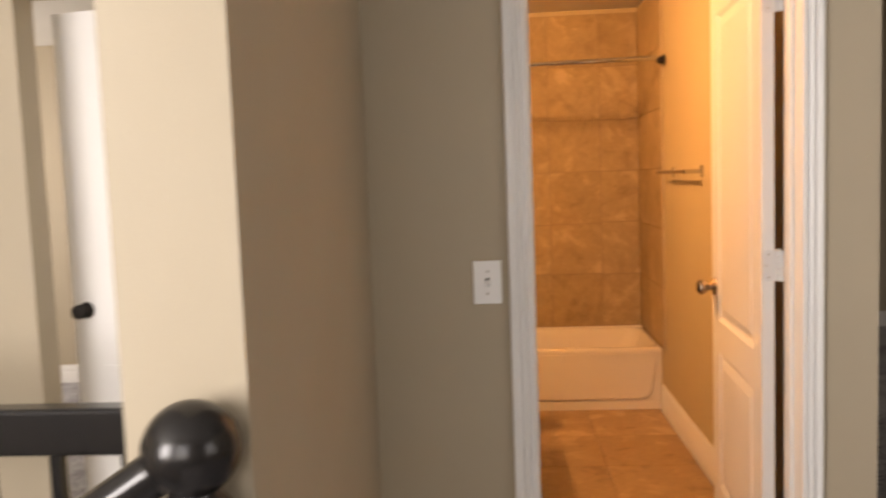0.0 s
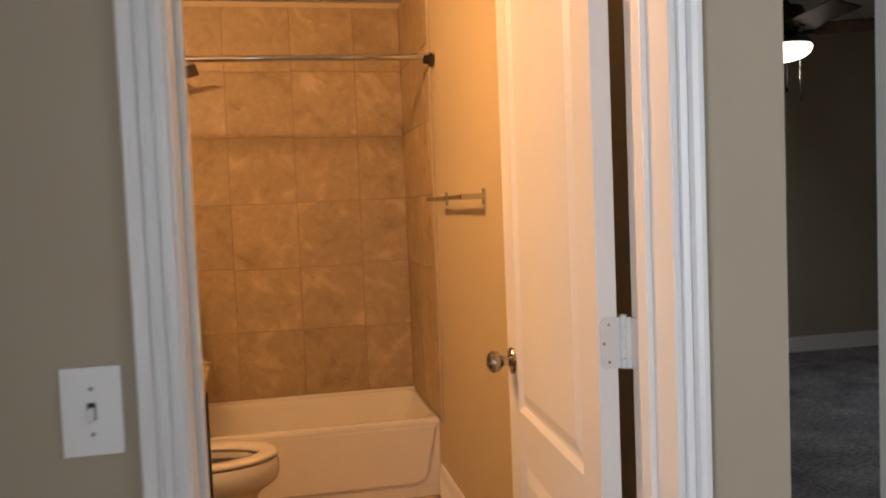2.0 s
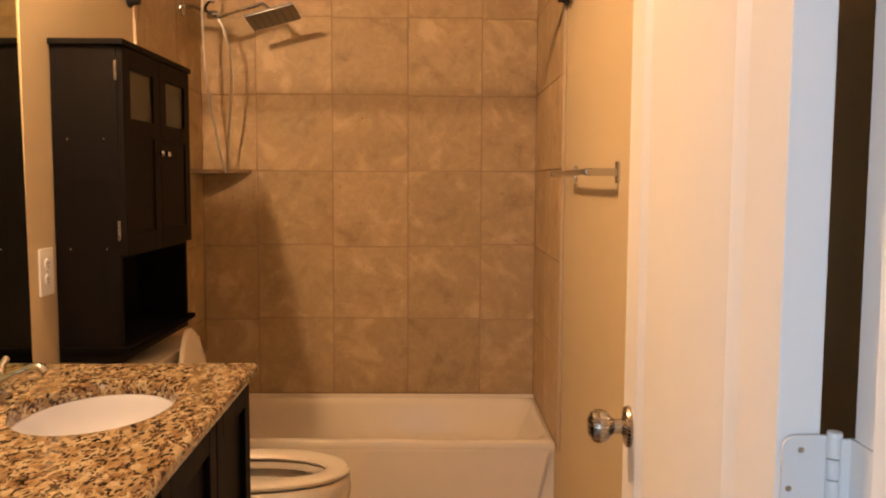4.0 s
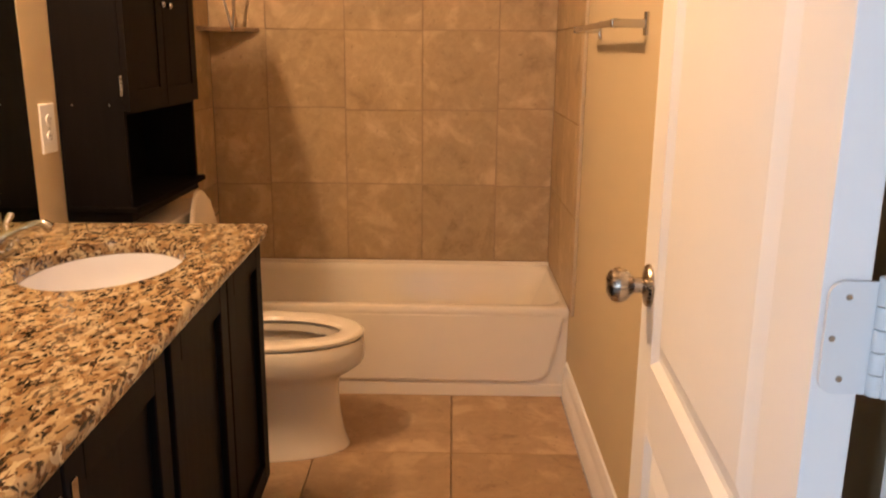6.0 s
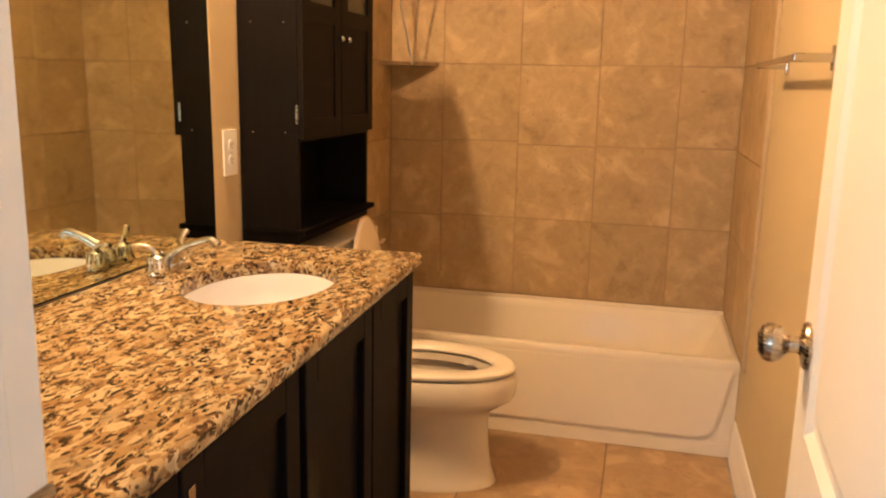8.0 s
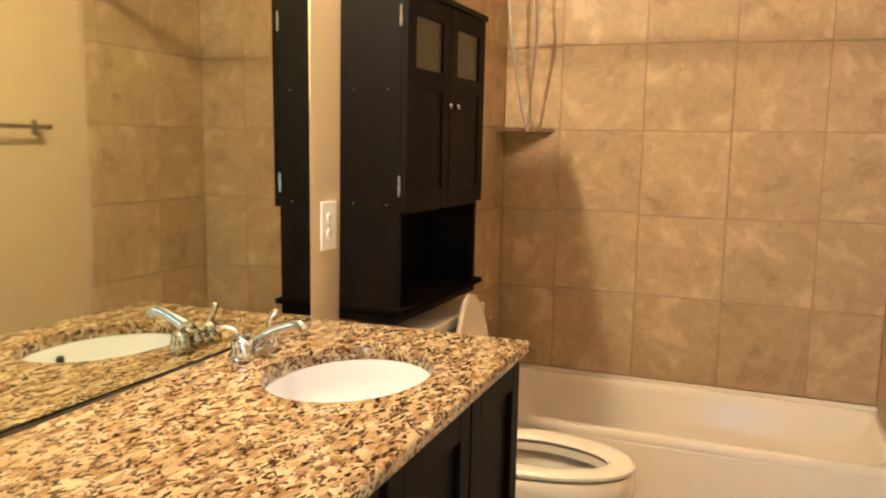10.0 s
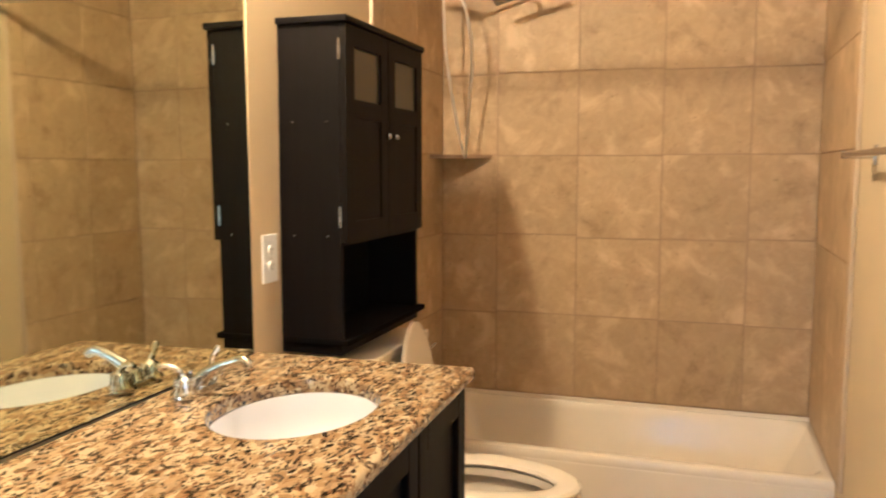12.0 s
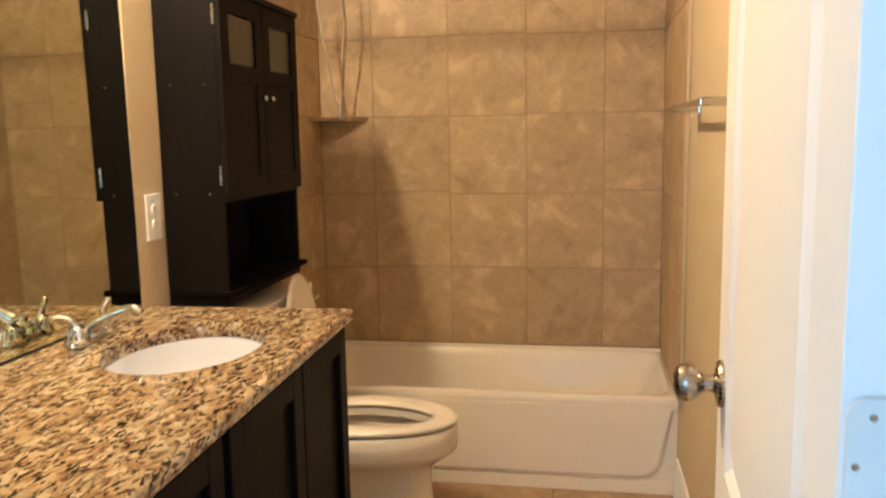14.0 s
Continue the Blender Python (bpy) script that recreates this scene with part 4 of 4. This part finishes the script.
newel()
hr = thing("stair_handrail", "black lacquered handrail running down the stairs", "handrail")
part("rail", tube([(0.185, -1.180, 1.050), (0.05, -1.185, 0.962), (-2.0, -1.20, -0.45)], 0.031, 16), BLACKRAIL, hr)
for i in range(12):
    x = -0.12 - 0.15 * i
    part("baluster", box((x - 0.012, -1.205, -0.10 - 0.68 * (0.12 + 0.15 * i) - 0.1), (x + 0.012, -1.181, 0.84 - 0.68 * (0.02 + 0.15 * i)), 0.002), BLACKRAIL, hr)
gr = thing("landing_guard_rail", "black landing guard rail with square balusters", "railing")
part("rail", box((-3.9, -0.50, 0.812), (0.070, -0.44, 0.918), 0.012, 3), BLACKRAIL, gr)
part("bottom_rail", box((-3.9, -0.485, 0.06), (0.070, -0.455, 0.09), 0.004), BLACKRAIL, gr)
for i in range(24):
    x = -0.075 - 0.165 * i
    part("baluster", box((x - 0.013, -0.483, 0.088), (x + 0.013, -0.457, 0.815), 0.002), BLACKRAIL, gr)

# ---- far west bedroom door ----
wd = thing("door_2", "pale painted bedroom door standing ajar", "door", (-0.345, 0.60, 0))
wd.rotation_euler = (0, 0, radians(180 - 10))
part("leaf", box((0.0, -0.035, 0.012), (0.66, 0.0, 2.035), 0.002), DOORP, wd)
for a, c in ((0.25, 0.75), (0.9, 1.9)):
    for y in (0.0, -0.038):
        part("panel", box((0.12, y, a), (0.54, y + 0.003, c), 0.002), DOORP, wd)
part("knob", lathe([(0.0, 0), (0.030, 0.0), (0.031, 0.005), (0.014, 0.010), (0.012, 0.025), (0.024, 0.034), (0.0275, 0.047), (0.024, 0.060), (0.0, 0.066)], "y", (0.60, 0.0, 0.955), 20), BRONZE, wd, "dark round door knob")

# ---- ceiling fan ----
def ceiling_fan():
    f = thing("ceiling_fan", "dark bronze ceiling fan with a lit glass bowl", "ceiling fan", (3.62, 2.95, 0.045))
    part("canopy", lathe([(0, 2.70), (0.065, 2.70), (0.06, 2.66), (0.02, 2.63), (0, 2.63)], "z", (0, 0, 0), 24), BRONZE, f)
    part("downrod", tube([(0, 0, 2.64), (0, 0, 2.34)], 0.012, 12), BRONZE, f)
    part("motor_housing", lathe([(0, 2.37), (0.03, 2.37), (0.045, 2.34), (0.105, 2.325), (0.115, 2.30), (0.115, 2.21), (0.10, 2.18), (0.06, 2.165), (0, 2.165)], "z", (0, 0, 0), 32), BRONZE, f)
    part("light_fitter", lathe([(0, 2.165), (0.09, 2.165), (0.15, 2.13), (0.15, 2.118), (0, 2.118)], "z", (0, 0, 0), 32), BRONZE, f)
    part("bowl", lathe([(0.0, 2.115), (0.148, 2.115), (0.152, 2.10), (0.140, 2.072), (0.11, 2.05), (0.06, 2.036), (0, 2.032)], "z", (0, 0, 0), 32), GLOW, f, "lit white glass bowl")
    for i in range(5):
        a = radians(72 * i + 45)
        m = Matrix.Rotation(a, 4, "Z") @ Matrix.Rotation(radians(-16), 4, "X")
        bm = box((0.17, -0.075, -0.004), (0.66, 0.075, 0.004), 0.003)
        bmesh.ops.transform(bm, matrix=Matrix.Translation((0, 0, 2.195)) @ m, verts=bm.verts)
        bl = part("blade", bm, BLADE, f)
        bm = box((0.09, -0.02, -0.004), (0.22, 0.02, 0.003), 0.002)
        bmesh.ops.transform(bm, matrix=Matrix.Translation((0, 0, 2.185)) @ m, verts=bm.verts)
        part("blade_iron", bm, BRONZE, bl)
    for x, z in ((-0.05, 1.88), (0.035, 1.83)):
        c = part("pull_chain", tube([(x, -0.10, 2.12), (x, -0.10, z)], 0.003, 6), CHROME, f)
        part("pull_weight", lathe([(0, z), (0.007, z - 0.004), (0.008, z - 0.025), (0, z - 0.03)], "z", (x, -0.10, 0), 12), BRONZE, c)


ceiling_fan()
lamp("fan_bulb_light", "POINT", (3.62, 2.95, 1.99), 1.5, (1.0, 0.85, 0.62), 0.05)


# ---- tiles, one object each ----
def tile_mesh(w, h, t, name):
    """Front face towards -y, chamfered front edges; shared by alike tiles."""
    c, bm = 0.0016, bmesh.new()
    ring = lambda i, y: [(i, y, i), (w - i, y, i), (w - i, y, h - i), (i, y, h - i)]
    loft([ring(0, t), ring(0, c), ring(c, 0)], True, True, True, bm)
    return mesh_of(name, bm, WALLTILE, False)


made = {}
backing_tiles = thing("wall_tiling", "tan mottled stone tiles round the tub", "tiles")
backing_tiles["kind"] = "structure"


def tile(parent, w, h, m, mat=None, t=0.0105, name="tile"):
    key = (round(w, 4), round(h, 4), t, mat.name if mat else "")
    if key not in made:
        made[key] = tile_mesh(w, h, t, name)
        if mat:
            made[key].materials[0] = mat
    ob = new(name, made[key])
    ob.parent = parent
    ob.matrix_local = m
    return ob


G = 0.0042
ROWS_Z = [0.386, 0.731, 1.067, 1.406, 1.742, 2.082, 2.41]
COLS_X = [0.011, 0.254, 0.594, 0.932, 1.262, 1.509]
rt = random.Random(4)
TRIMTILE = painted("pale_tile_edge", (0.54, 0.43, 0.28), 0.5, 0.1, 0.1)
structure("tile_edge_left", box((0.0005, 2.418, 0.372), (0.0125, 2.4295, 2.412), 0.004, 3), TRIMTILE, "pale rounded tile edge", "trim")
structure("tile_edge_right", box((1.5075, 2.4375, 0.372), (1.5195, 2.4495, 2.412), 0.004, 3), TRIMTILE, "pale rounded tile edge", "trim")
structure("tile_bed_back", box((0.003, YB + 0.0029, 0.37), (1.517, YB + 0.0115, 2.41)), GROUT, "tan grout bed behind the tiles", "grout")
structure("tile_bed_left", box((0.001, 2.436, 0.37), (0.007, YB + 0.004, 2.41)), GROUT, "tan grout bed", "grout")
structure("tile_bed_right", box((1.513, 2.457, 0.37), (1.519, YB + 0.004, 2.41)), GROUT, "tan grout bed", "grout")
for x0, x1 in zip(COLS_X, COLS_X[1:]):
    course = [ROWS_Z[0]] + [z + rt.uniform(-0.006, 0.006) for z in ROWS_Z[1:-1]] + [ROWS_Z[-1]]
    for z0, z1 in zip(course, course[1:]):
        tile(backing_tiles, x1 - x0 - G, z1 - z0 - G, pose(x0 + G / 2, YB - 0.0003 + 0.0022 * rt.random(), z0 + G / 2, rt.uniform(-0.12, 0.12), 0, rt.uniform(-0.2, 0.2)))
for z0, z1 in zip(ROWS_Z, ROWS_Z[1:]):
    for y0, y1 in ((2.43, 2.525), (2.525, 2.862), (2.862, YB - 0.001)):
        tile(backing_tiles, y1 - y0 - G, z1 - z0 - G, pose(0.0115 + 0.001 * rt.random(), y0 + G / 2, z0 + G / 2, 0, 0, 90))
    for y0, y1 in ((2.45, 2.525), (2.525, 2.862), (2.862, YB - 0.001)):
        tile(backing_tiles, y1 - y0 - G, z1 - z0 - G, pose(1.5085 - 0.001 * rt.random(), y1 - G / 2, z0 + G / 2, 0, 0, -90))
floor_tiles = thing("floor_tiling", "tan mottled square floor tiles", "tiles")
floor_tiles["kind"] = "structure"
FX = [0.02, 0.617, 1.074, 1.531]
FY = [0.0, 0.265, 0.722, 1.179, 1.636, 2.093, 2.580]
for x0, x1 in zip(FX, FX[1:]):
    for y0, y1 in zip(FY, FY[1:]):
        x1c = min(x1, 1.518)
        tile(floor_tiles, x1c - x0 - G, y1 - y0 - G, pose(x0 + G / 2, y0 + G / 2, -0.0008 * rt.random(), -90, 0, 0), FLOORTILE, 0.0095)
